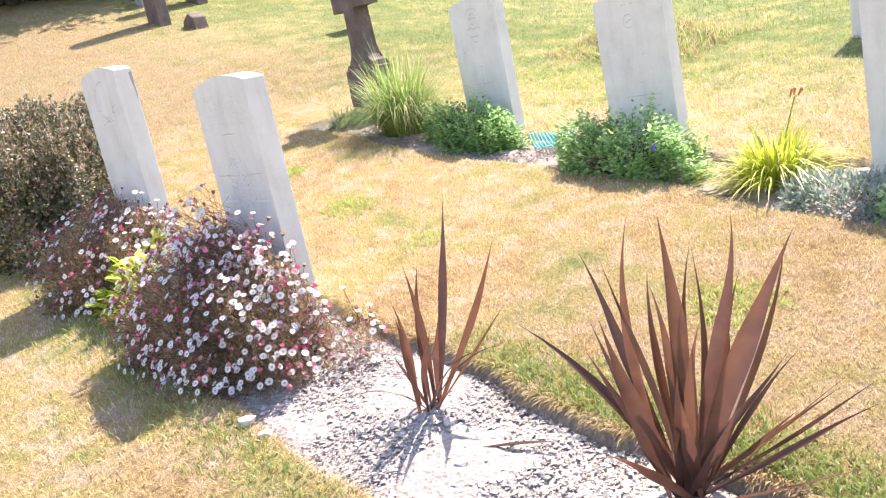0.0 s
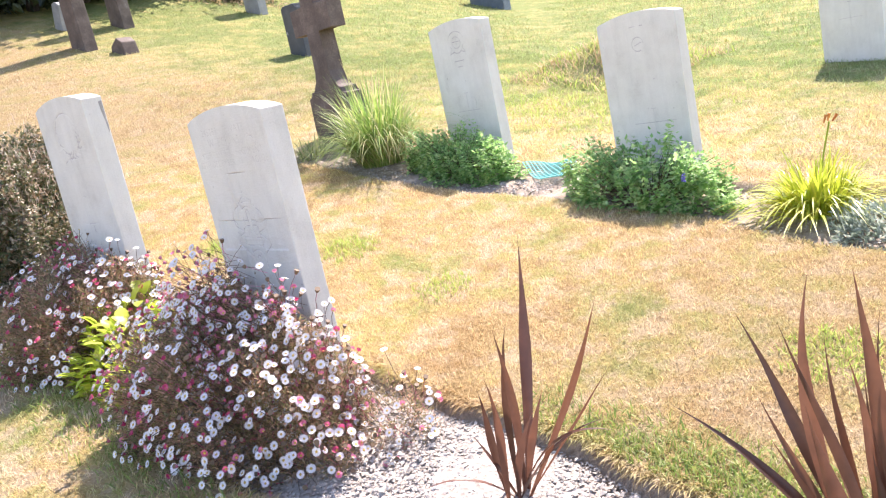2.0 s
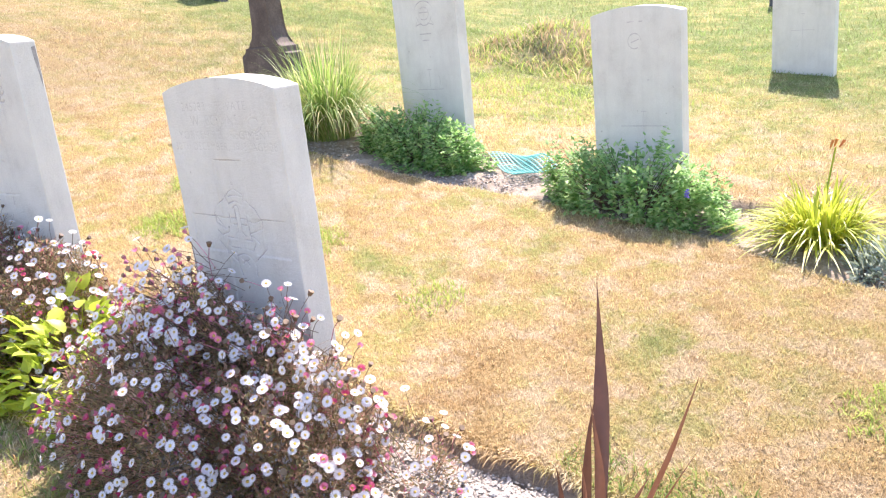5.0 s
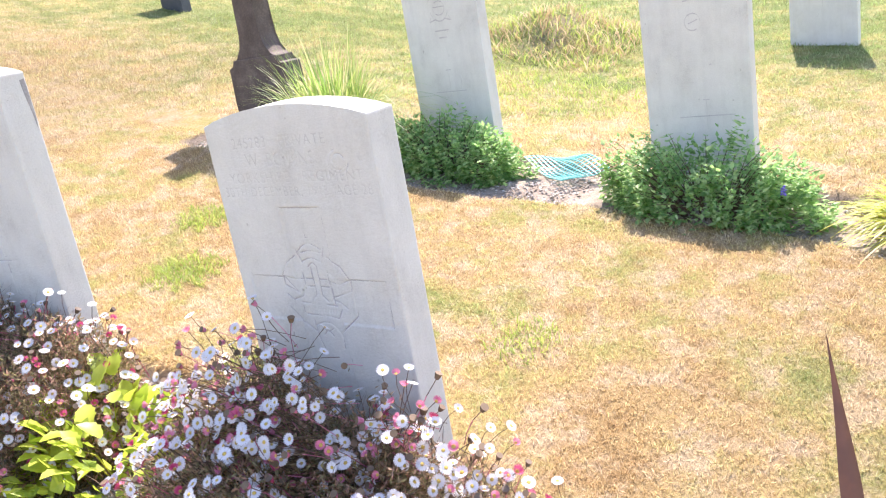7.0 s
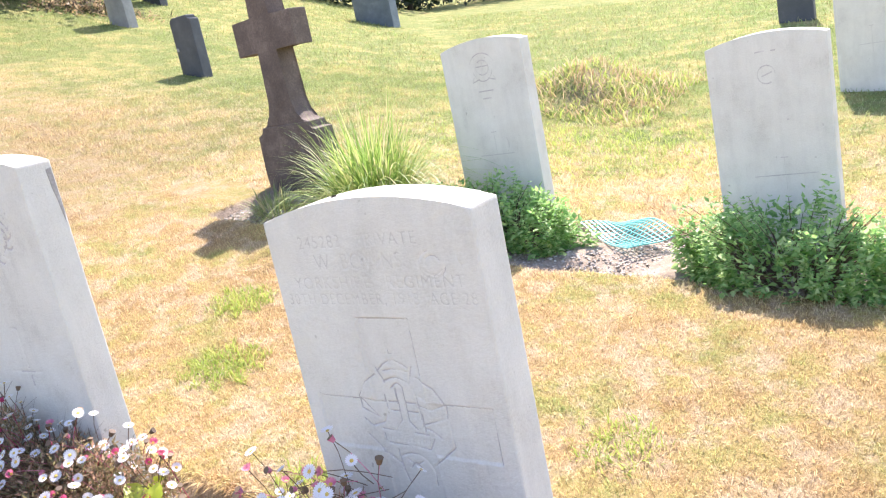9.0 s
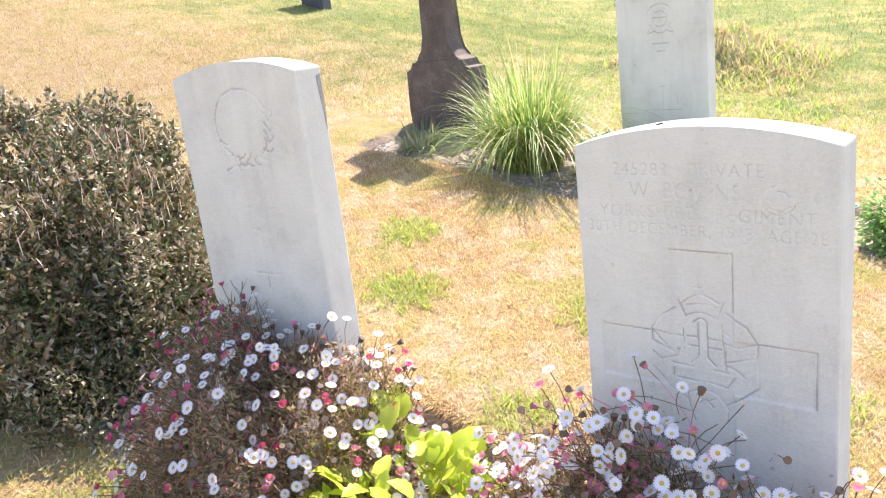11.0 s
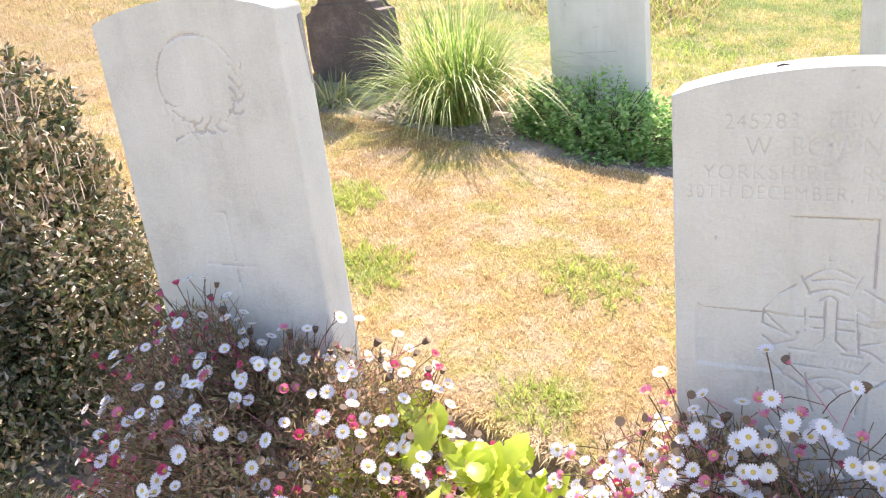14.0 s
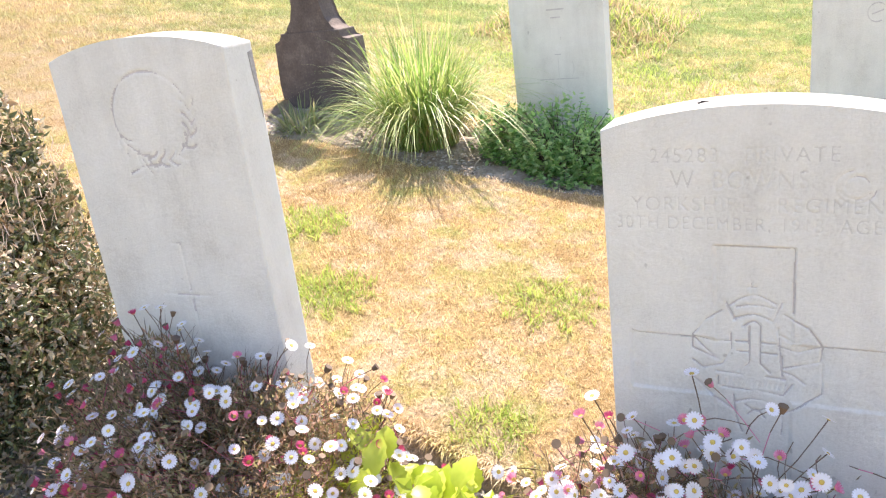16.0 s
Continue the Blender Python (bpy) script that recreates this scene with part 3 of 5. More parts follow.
BANNER = [[(-0.048, 0.3825), (-0.014, 0.3805)], [(0.016, 0.3805), (0.041, 0.379)], [(-0.0464, 0.3735), (-0.0464, 0.3615)], [(-0.041, 0.3585), (-0.003, 0.357)], [(0.007, 0.358), (0.039, 0.3535), (0.0505, 0.372)]]
ROSE = [[(-0.0255, 0.346), (-0.0217, 0.3125), (-0.014, 0.2875)], [(-0.0236, 0.3355), (-0.003, 0.343), (0.020, 0.340), (0.0376, 0.320), (0.0376, 0.291)], [(-0.010, 0.332), (0.005, 0.325), (0.020, 0.332)], [(-0.0065, 0.318), (0.005, 0.327), (0.016, 0.315)]]
MOTTO = [[(x, 0.3635), (x + 0.0022, 0.3705)] for x in (-0.038, -0.033, -0.027, -0.021, -0.014, -0.008, -0.001, 0.006, 0.012, 0.019, 0.026, 0.032, 0.040)]
EDGES = [[(-0.166, 0.438), (-0.157, 0.4335), (-0.083, 0.4335)], [(0.088, 0.4345), (0.169, 0.4345)], [(-0.050, 0.572), (0.050, 0.572)], [(0.050, 0.572), (0.050, 0.480)], [(0.168, 0.4345), (0.168, 0.345)]]
ROUNDEL = [arc(0.116, 0.655, 0.023, 0.021, 100, 350), arc(0.118, 0.657, 0.013, 0.012, 20, 200), arc(0.116, 0.655, 0.018, 0.015, 200, 330), arc(0.167, 0.664, 0.006, 0.010, 60, 300)]
def smooth(pts, n=4):
    """A flowing line through the given points."""
    if len(pts) < 3:
        return pts
    P = [pts[0]] + list(pts) + [pts[-1]]
    out = []
    for i in range(1, len(P) - 2):
        a, b, c, d = (Vector(p) for p in P[i - 1:i + 3])
        for k in range(n):
            t = k / n
            v_ = 0.5 * ((2 * b) + (c - a) * t + (2 * a - 5 * b + 4 * c - d) * t * t + (3 * b - a - 3 * c + d) * t ** 3)
            out.append((v_.x, v_.y))
    return out + [tuple(pts[-1])]


B_LINES = [(smooth(p), 0.0016, 0.0031) for p in CROWN + ROSE] + [(p, 0.0016, 0.0029) for p in SCROLL_WEST + SCROLL_EAST + CIPHER + BANNER]
B_LINES += [(p, 0.0013, 0.0018) for p in MOTTO] + [(p, 0.0017, 0.0018) for p in ROUNDEL] + [(p, 0.0016, 0.0034) for p in EDGES]
WORDS = [("245283   PRIVATE", 0.029, -0.017, 0.687, 0.230), ("W. BOWNS", 0.037, -0.021, 0.6515, 0.170),
         ("YORKSHIRE   REGIMENT", 0.029, 0.004, 0.6205, 0.326), ("30TH DECEMBER, 1918  AGE 28", 0.027, 0.001, 0.5945, 0.362)]
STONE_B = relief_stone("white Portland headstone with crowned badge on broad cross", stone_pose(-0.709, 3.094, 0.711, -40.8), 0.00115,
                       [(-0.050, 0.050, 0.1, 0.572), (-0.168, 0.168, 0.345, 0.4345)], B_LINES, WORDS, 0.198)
bm = bmesh.new()
bmesh.ops.create_icosphere(bm, subdivisions=1, radius=0.006, matrix=Matrix.Translation((-0.168, -THICK / 2 + 0.003, 0.455)) @ Matrix.Diagonal((1.6, 0.5, 0.7, 1)))
part("pit", bm, CARVED, STONE_B, "small dark weathering pit")

WREATH = [arc(0.013, 0.628, 0.085, 0.077, 25, 215, 20), [(-0.062, 0.531), (-0.025, 0.543), (0.0135, 0.546)], [(-0.03, 0.557), (-0.012, 0.528)]]
for k in range(11):
    ang = radians(200 + 16.5 * k)
    x, z = 0.013 + 0.083 * math.cos(ang), 0.628 + 0.077 * math.sin(ang)
    for turn, size in ((38, 0.017), (-32, 0.015)):
        d = ang + radians(90 + turn + 14 * math.sin(5 * k))
        WREATH.append([(x, z), (x + size * math.cos(d) + 0.003 * math.sin(d), z + size * math.sin(d) - 0.003 * math.cos(d)), (x + 1.5 * size * math.cos(d), z + 1.5 * size * math.sin(d))])
SLIM = [[(-0.055, 0.30), (0.055, 0.30)], [(-0.010, 0.40), (0.010, 0.40)], [(0.010, 0.40), (0.010, 0.308)], [(0.010, 0.292), (0.010, 0.21)]]
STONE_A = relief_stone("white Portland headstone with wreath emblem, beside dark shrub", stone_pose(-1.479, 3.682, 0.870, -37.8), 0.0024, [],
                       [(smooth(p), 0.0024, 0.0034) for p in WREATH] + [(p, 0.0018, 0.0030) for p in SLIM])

bm = bmesh.new()
tops = [(0.022, 0.715), (0.034, 0.718), (0.035, 0.63), (0.032, 0.605), (0.028, 0.65), (0.024, 0.68)]
va = [bm.verts.new((W2 + 0.0012, y, z)) for y, z in tops]
vb = [bm.verts.new((W2 - 0.004, y, z)) for y, z in tops]
bm.faces.new(va), bm.faces.new(vb[::-1])
for i in range(len(tops)):
    bm.faces.new((va[i], vb[i], vb[(i + 1) % len(tops)], va[(i + 1) % len(tops)]))
part("lichen_stain", bm, CARVED, STONE_A, "grey lichen stain on the edge")
bm = bmesh.new()
tube(bm, [Vector((-0.075, 0.0, 0.758)), Vector((-0.068, 0.003, 0.7595)), Vector((-0.06, -0.003, 0.760))], [0.0012, 0.0016, 0.0008], 5)
part("twig", bm, BARK, STONE_B, "dark twig scrap on the top")

STONE_C = headstone("white Portland headstone with round badge behind catmint", stone_pose(-0.090, 5.222, 0.930, -42))
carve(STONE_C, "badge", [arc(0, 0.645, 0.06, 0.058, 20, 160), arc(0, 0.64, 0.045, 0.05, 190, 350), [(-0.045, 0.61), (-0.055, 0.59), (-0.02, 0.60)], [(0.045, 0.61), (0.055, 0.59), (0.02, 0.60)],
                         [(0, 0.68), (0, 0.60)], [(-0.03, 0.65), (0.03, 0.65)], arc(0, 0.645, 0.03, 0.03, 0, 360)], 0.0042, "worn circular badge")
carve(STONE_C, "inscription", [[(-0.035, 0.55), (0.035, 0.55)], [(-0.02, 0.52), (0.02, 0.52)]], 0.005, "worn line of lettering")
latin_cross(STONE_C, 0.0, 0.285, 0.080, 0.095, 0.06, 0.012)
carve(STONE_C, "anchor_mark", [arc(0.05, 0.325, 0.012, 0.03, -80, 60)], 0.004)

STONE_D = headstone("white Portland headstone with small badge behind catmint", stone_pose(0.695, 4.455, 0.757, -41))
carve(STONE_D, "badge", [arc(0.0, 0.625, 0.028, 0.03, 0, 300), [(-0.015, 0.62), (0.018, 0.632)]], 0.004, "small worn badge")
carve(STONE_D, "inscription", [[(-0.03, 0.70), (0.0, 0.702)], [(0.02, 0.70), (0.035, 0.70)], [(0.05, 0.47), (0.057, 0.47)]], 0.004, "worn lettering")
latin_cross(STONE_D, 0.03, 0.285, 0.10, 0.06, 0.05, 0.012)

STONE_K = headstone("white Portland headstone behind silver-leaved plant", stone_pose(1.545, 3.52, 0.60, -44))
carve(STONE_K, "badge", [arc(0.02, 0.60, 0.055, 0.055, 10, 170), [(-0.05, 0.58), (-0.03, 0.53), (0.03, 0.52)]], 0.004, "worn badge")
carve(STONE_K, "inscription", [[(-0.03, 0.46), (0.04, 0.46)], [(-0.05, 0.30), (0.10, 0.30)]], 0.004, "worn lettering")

# The foot has no stain of its own; only cast shadow darkens it.
STONE_E = headstone("plain white headstone standing in turf", stone_pose(2.36, 6.28, gz(2.36, 6.28) + 0.74, -45))
latin_cross(STONE_E, 0.0, 0.27, 0.07, 0.10, 0.05, 0.012)


# ---- old stone cross ----
def stone_cross():
    x, y = -0.925, 5.972
    base = float(hill(x, y)) - 0.03
    st = thing("stone_cross", "dark brown weathered sandstone grave cross with flared foot", "grave cross", pose(x, y, base, 0, 0, -45))
    bm = bmesh.new()
    slab(bm, [(-0.20, -0.2), (0.20, -0.2), (0.215, 0.14), (0.208, 0.32), (0.17, 0.325), (0.165, 0.36), (-0.165, 0.36), (-0.17, 0.325), (-0.208, 0.32), (-0.215, 0.14)], -0.06, 0.06, 0.006)
    part("foot", bm, BROWNSTONE, st)
    side = [(0.155, 0.358), (0.12, 0.375), (0.09, 0.41), (0.072, 0.47), (0.060, 0.72), (0.208, 0.71), (0.208, 0.875), (0.064, 0.87), (0.066, 1.03)]
    bm = bmesh.new()
    slab(bm, side + [(-a, b) for a, b in side[::-1]], -0.055, 0.055, 0.007)
    part("cross_shaft", bm, BROWNSTONE, st, "lichen-spotted shaft and arms")
    return st


stone_cross()


# ---- older graves uphill ----
def old_stone(name, label, x, y, w, h, t, mat, yaw=-40, lean=0.0, nod=0.0, top="round", group="old graves uphill"):
    st = thing(name, label, "gravestone", pose(x, y, float(hill(x, y)), nod, lean, yaw), group)
    w2 = w / 2
    if top == "round":
        pts = [(-w2, -0.3), (w2, -0.3)] + [(w2 * math.cos(a), h - 0.25 * w + 0.25 * w * math.sin(a)) for a in (math.pi * i / 10 for i in range(11))]
    elif top == "taper":
        pts = [(-w2, -0.3), (w2, -0.3), (w2 * 0.72, h * 0.93), (w2 * 0.3, h), (-w2 * 0.3, h), (-w2 * 0.72, h * 0.93)]
    elif top == "notch":
        pts = [(-w2, -0.3), (w2, -0.3), (w2, h * 0.93), (w2 * 0.7, h * 0.93), (w2 * 0.7, h), (-w2 * 0.8, h), (-w2 * 0.8, h * 0.95), (-w2, h * 0.95)]
    else:
        pts = [(-w2, -0.1), (w2, -0.1), (w2 * 0.8, h * 0.6), (w2 * 0.25, h), (-w2 * 0.6, h * 0.55)]
    bm = bmesh.new()
    slab(bm, pts, -t / 2, t / 2, min(0.012, t * 0.1))
    part("slab", bm, mat, st)
    return st


G_ = old_stone("gravestone", "small dark granite gravestone with stepped top in turf", -1.86, 9.65, 0.27, 0.53, 0.11, SLATE, -40, 0, 0, "notch")
bm = bmesh.new()
bar(bm, (-0.11, 0.25), (-0.09, 0.25), 0.03, -0.068, -0.06)
part("nameplate", bm, GREYSTONE, G_, "small pale plate")
old_stone("gravestone", "tall dark tapering gravestone pillar in sloping turf", -4.42, 10.12, 0.36, 1.3, 0.15, BROWNSTONE, -40, 0, 0, "taper")
old_stone("gravestone", "tall dark tapering gravestone pillar before the hedge", -4.48, 11.45, 0.36, 1.4, 0.15, BROWNSTONE, -40, 0, 0, "taper")
old_stone("stone_fragment", "broken wedge of dark stone lying in turf", -3.9, 9.95, 0.32, 0.16, 0.18, BROWNSTONE, -35, 0, 0, "wedge")
old_stone("gravestone", "pale grey upright gravestone far uphill", -3.04, 12.73, 0.34, 0.9, 0.14, GREYSTONE, -40)
old_stone("gravestone", "dark upright gravestone far uphill", -3.0, 15.0, 0.38, 0.9, 0.14, SLATE, -40, 0, 0, "notch")
old_stone("gravestone", "small pale gravestone leaning beside dark pillars", -5.16, 11.22, 0.26, 0.34, 0.10, GREYSTONE, -40, 14, 0, "taper")
old_stone("gravestone", "blue-grey granite gravestone far up the lawn", 0.33, 16.4, 0.75, 0.9, 0.22, BLUESTONE, -38, 0, 0, "round")
old_stone("gravestone", "dark upright gravestone on the upper lawn", 4.1, 9.9, 0.34, 0.8, 0.14, SLATE, -40, 0, 0, "notch")


# ---- plants ----
def mound_points(n, s0, q0, hs, hq, h, power=0.5, shell=0.55, lumpy=1.0):
    """Points in and on a rounded mound over the ground, with outward directions."""
    a = rng.uniform(0, 2 * math.pi, n)
    up = rng.uniform(0.0, 1.0, n)
    r = np.sqrt(np.clip(1 - up ** 2, 0, 1)) ** power
    k = shell + (1 - shell) * rng.uniform(0, 1, n) ** 0.5
    lump = 1 + lumpy * 0.13 * np.sin(3 * a + s0) * np.cos(2.5 * up + q0) + lumpy * 0.09 * np.sin(7 * a + 4 * up + 2 * s0)
    ds, dq, dz = np.cos(a) * r, np.sin(a) * r, up
    s, q = s0 + ds * hs * k * lump, q0 + dq * hq * k * lump
    x, y = xy(s, q)
    z = hill(x, y) - 0.03 + dz * h * k * lump
    out = np.stack([0.737 * ds / hs + 0.676 * dq / hq, -0.676 * ds / hs + 0.737 * dq / hq, dz / h + 0.4], 1)
    return np.stack([x, y, z], 1), unit(out)


def local(V, m):
    """World points in the frame of a thing that stands at m."""
    o = np.array(m.translation)
    return V - o


def plant(name, label, category, s, q, group=""):
    x, y = xy(s, q)
    return thing(name, label, category, pose(x, y, bed_z(x, y)), group), np.array([x, y, bed_z(x, y)])


def woody_stems(st, o, tips, mat, r=0.003, label=""):
    bm = bmesh.new()
    for t in tips:
        t = Vector(t - o)
        b = Vector((t.x * 0.25 + random.uniform(-.02, .02), t.y * 0.25 + random.uniform(-.02, .02), -0.01))
        mid = b.lerp(t, 0.5) + Vector((random.uniform(-.02, .02), random.uniform(-.02, .02), 0.03))
        tube(bm, [b, mid, t], [r, r * 0.8, r * 0.4], 4)
    return part("stem", bm, mat, st, label)


def catmint(label, s, q, hs, hq, h, seed):
    st, o = plant("catmint_plant", label, "plant", s, q, "catmint before second row")
    random.seed(seed)
    tips, out = mound_points(230, s, q, hs, hq, h, 0.55, 0.80)
    tips[:, 2] += 0.03
    stalks = woody_stems(st, o, tips[:120], STEM, 0.0022)
    stalks.name = "stem"
    P, D, L = [], [], []
    for t, d in zip(tips, out):
        shoot = unit((d * 0.5 + np.array([0, 0, 0.8]) + rng.normal(0, 0.15, 3))[None])[0]
        for k in range(7):
            c = t - shoot * 0.019 * k
            for turn in range(4):
                a = turn * math.pi / 2 + (k % 2) * math.pi / 4 + rng.uniform(-.3, .3)
                side = unit(np.cross(shoot, [math.cos(a * 1.0), math.sin(a), 0.3])[None])[0]
                P.append(c)
                D.append(side + shoot * (0.55 if k < 2 else 0.1) + rng.normal(0, 0.15, 3))
                L.append((0.012 + 0.0042 * min(k, 4)) * rng.uniform(0.8, 1.25))
    P, D, L = np.array(P), np.array(D), np.array(L)
    inner, do = mound_points(1500, s, q, hs, hq, h, 0.55, 0.45)
    P, D, L = np.vstack([P, inner]), np.vstack([D, do + rng.normal(0, .5, do.shape)]), np.concatenate([L, rng.uniform(.02, .034, len(inner))])
    v, f = leaf_cloud(P - o, D, L, L * 0.62, 0.2, np.array([[0, 0, 1.0]]))
    child("foliage", mesh_arrays("catmint_foliage", v, f, CATMINT), st, "small toothed green leaves in whorls", kind="stuff")
    return st, o, tips


def flower_spike(st, o, p, h):
    bm = bmesh.new()
    for k in range(9):
        a = k * 2.4
        bmesh.ops.create_icosphere(bm, subdivisions=1, radius=0.004, matrix=Matrix.Translation(Vector(p - o) + Vector((0.006 * math.cos(a), 0.006 * math.sin(a), h * k / 9))))
    tube(bm, [Vector(p - o), Vector(p - o) + Vector((0, 0, h))], 0.002, 5)
    part("flower_spike", bm, BLUE_PETAL, st, "violet-blue flower spike")


c1, o1, t1 = catmint("low mound of fresh green catmint at a headstone foot", -3.50, 3.55, 0.37, 0.19, 0.23, 3)
c2, o2, t2 = catmint("larger mound of fresh green catmint at a headstone foot", -2.40, 3.48, 0.39, 0.22, 0.26, 4)
flower_spike(c2, o2, np.array([*xy(-2.12, 3.32), 0.13]), 0.03)


def blade_plant(name, label, category, s, q, n, length, width, droop, tilt, mat, part_name, segs=6, spread=0.06, seed=1):
    st, o = plant(name, label, category, s, q)
    a = rng.uniform(0, 2 * math.pi, n)
    lean = np.minimum(np.abs(rng.normal(0, tilt, n)), 2.1 * tilt)
    r = spread * np.sqrt(rng.uniform(0, 1, n))
    P = np.stack([r * np.cos(a), r * np.sin(a), np.full(n, -0.01)], 1)
    a2 = a + rng.normal(0, 0.5, n)
    D = np.stack([np.cos(a2) * np.sin(lean), np.sin(a2) * np.sin(lean), np.cos(lean)], 1)
    L = length * rng.uniform(0.55, 1.1, n)
    v, f = strips(P, D, L, width * rng.uniform(0.7, 1.2, n), np.minimum(droop * (0.25 + lean / tilt * 0.5) * rng.uniform(0.6, 1.3, n), 0.86 * np.cos(lean)), segs, 0.3, 0.25)
    child(part_name, mesh_arrays(part_name, v, f, mat, True), st, kind="stuff")
    return st, o


tuss, to_ = blade_plant("ornamental_grass", "tall arching clump of yellow-green ornamental grass", "grass clump", -4.09, 3.54, 1150, 0.72, 0.0056, 1.05, 0.33, TUSSOCK, "blade", 9, 0.13)
for count, reach, rise, length in ((80, 0.6, 1.3, 0.14), (120, 0.4, 1.5, 0.27), (60, 0.35, 1.8, 0.42)):
    a = rng.uniform(0, 2 * math.pi, count)
    v, f = strips(np.stack([0.10 * np.cos(a), 0.10 * np.sin(a), np.zeros(count)], 1), np.stack([np.cos(a) * reach, np.sin(a) * reach, np.full(count, rise)], 1), length * rng.uniform(0.7, 1.1, count), 0.0042, 0.62, 8)
    child("dead_blade", mesh_arrays("dead_blades", v, f, STRAW, True), tuss, "bleached dry blades drooping to the soil", kind="stuff")
blade_plant("grass_tuft", "small dull green tuft of strappy leaves at cross foot", "grass clump", -4.64, 3.45, 130, 0.19, 0.009, 0.75, 0.75, TUFT, "blade", 6, 0.08)
lily, lo = blade_plant("daylily_plant", "lime-yellow daylily clump with one flower stalk", "plant", -1.73, 3.525, 560, 0.32, 0.0095, 1.2, 0.52, LILY, "blade", 9, 0.10)
bm = bmesh.new()
tube(bm, [Vector((0.03, 0.03, 0)), Vector((0.07, 0.09, 0.16)), Vector((0.13, 0.15, 0.285))], [0.004, 0.0035, 0.003], 6)
stalk = part("flower_stalk", bm, LILY, lily)
for dx, dy, dz in ((0.13, 0.15, 0.285), (0.148, 0.142, 0.28), (0.118, 0.155, 0.28)):
    bm = bmesh.new()
    bmesh.ops.create_cone(bm, segments=7, radius1=0.003, radius2=0.006, depth=0.03, cap_ends=True, matrix=pose(dx, dy, dz + 0.018, random.uniform(-20, 20), random.uniform(-10, 45), 0))
    part("bud", bm, ORANGE, stalk, "orange-brown bud")


def silver_plant(label, s, q, hs, hq, h, mat, n, size):
    st, o = plant("silver_plant", label, "plant", s, q)
    P, D = mound_points(n, s, q, hs, hq, h, 0.5, 0.55)
    L = rng.uniform(0.7, 1.3, n) * size
    v, f = leaf_cloud(P - o, D + rng.normal(0, .45, D.shape), L, L * 0.4)
    child("foliage", mesh_arrays("silver_foliage", v, f, mat), st, kind="stuff")
    tips, _ = mound_points(14, s, q, hs, hq, h * 1.25, 0.5, 0.95)
    woody_stems(st, o, tips, STEM, 0.002).name = "stem"
    return st


silver_plant("low spreading silver-leaved plant on gravel", -1.38, 3.36, 0.24, 0.14, 0.10, GREYLEAF, 1900, 0.028)
silver_plant("taller grey-green bushy plant at headstone foot", -1.02, 3.33, 0.24, 0.17, 0.20, CATMINT, 1900, 0.024)


def shrub():
    s, q = -4.50, 1.60
    st, o = plant("shrub", "dense dark olive shrub with tiny dry leaves", "shrub", s, q)
    T, out = mound_points(2300, s, q, 0.57, 0.48, 0.66, 0.42, 0.86, 0.45)
    shoot = unit(out * 0.7 + rng.normal(0, .35, out.shape) + [0, 0, 0.35])
    k = np.tile(np.arange(22), len(T))
    T, shoot = np.repeat(T, 22, 0), np.repeat(shoot, 22, 0)
    P = T - shoot * (k * 0.0045)[:, None] + rng.normal(0, .003, T.shape)
    D = shoot * 0.6 + rng.normal(0, .6, T.shape)
    L = rng.uniform(0.013, 0.027, len(P))
    v, f = leaf_cloud(P - o, D, L, L * 0.5)
    child("foliage", mesh_arrays("shrub_foliage", v, f, SHRUB_LEAF), st, "tiny olive and brown leaves", kind="stuff")
    P, D = mound_points(15000, s, q, 0.52, 0.44, 0.56, 0.38, 0.45, 0.45)
    L = rng.uniform(0.018, 0.034, len(P))
    v, f = leaf_cloud(P - o, D * 0.4 + rng.normal(0, .6, D.shape), L, L * 0.55)
    child("inner_foliage", mesh_arrays("shrub_inner", v, f, SHRUB_LEAF), st, kind="stuff")
    P, D = mound_points(1300, s, q, 0.57, 0.48, 0.66, 0.42, 0.95, 0.45)
    P = P[P[:, 2] > P[:, 2].mean()]
    D = D[:len(P)]
    v, f = strips(P - o, rng.normal(0, .35, P.shape) + [0, 0, 1], rng.uniform(.03, .07, len(P)), 0.0025, 0.1, 2)
    child("seed_head", mesh_arrays("seed_heads", v, f, DRYLEAF), st, "dry straw-coloured flower stalks", kind="stuff")
    for ds, dq, hs, hq, h, n in ((0.50, 0.13, 0.24, 0.18, 0.44, 8000), (0.44, -0.08, 0.26, 0.22, 0.20, 5000)):
        P, D = mound_points(n, s + ds, q + dq, hs, hq, h, 0.5, 0.6)
        L = rng.uniform(0.012, 0.024, n)
        v, f = leaf_cloud(P - o, D * 0.5 + rng.normal(0, .6, D.shape), L, L * 0.45)
        child("low_foliage", mesh_arrays("shrub_skirt", v, f, SHRUB_LEAF), st, "low twigs spreading over the bed", kind="stuff")
    tips, _ = mound_points(26, s, q, 0.42, 0.36, 0.5, 0.45, 0.9)
    woody_stems(st, o, tips, BARK, 0.005).name = "branch"


shrub()


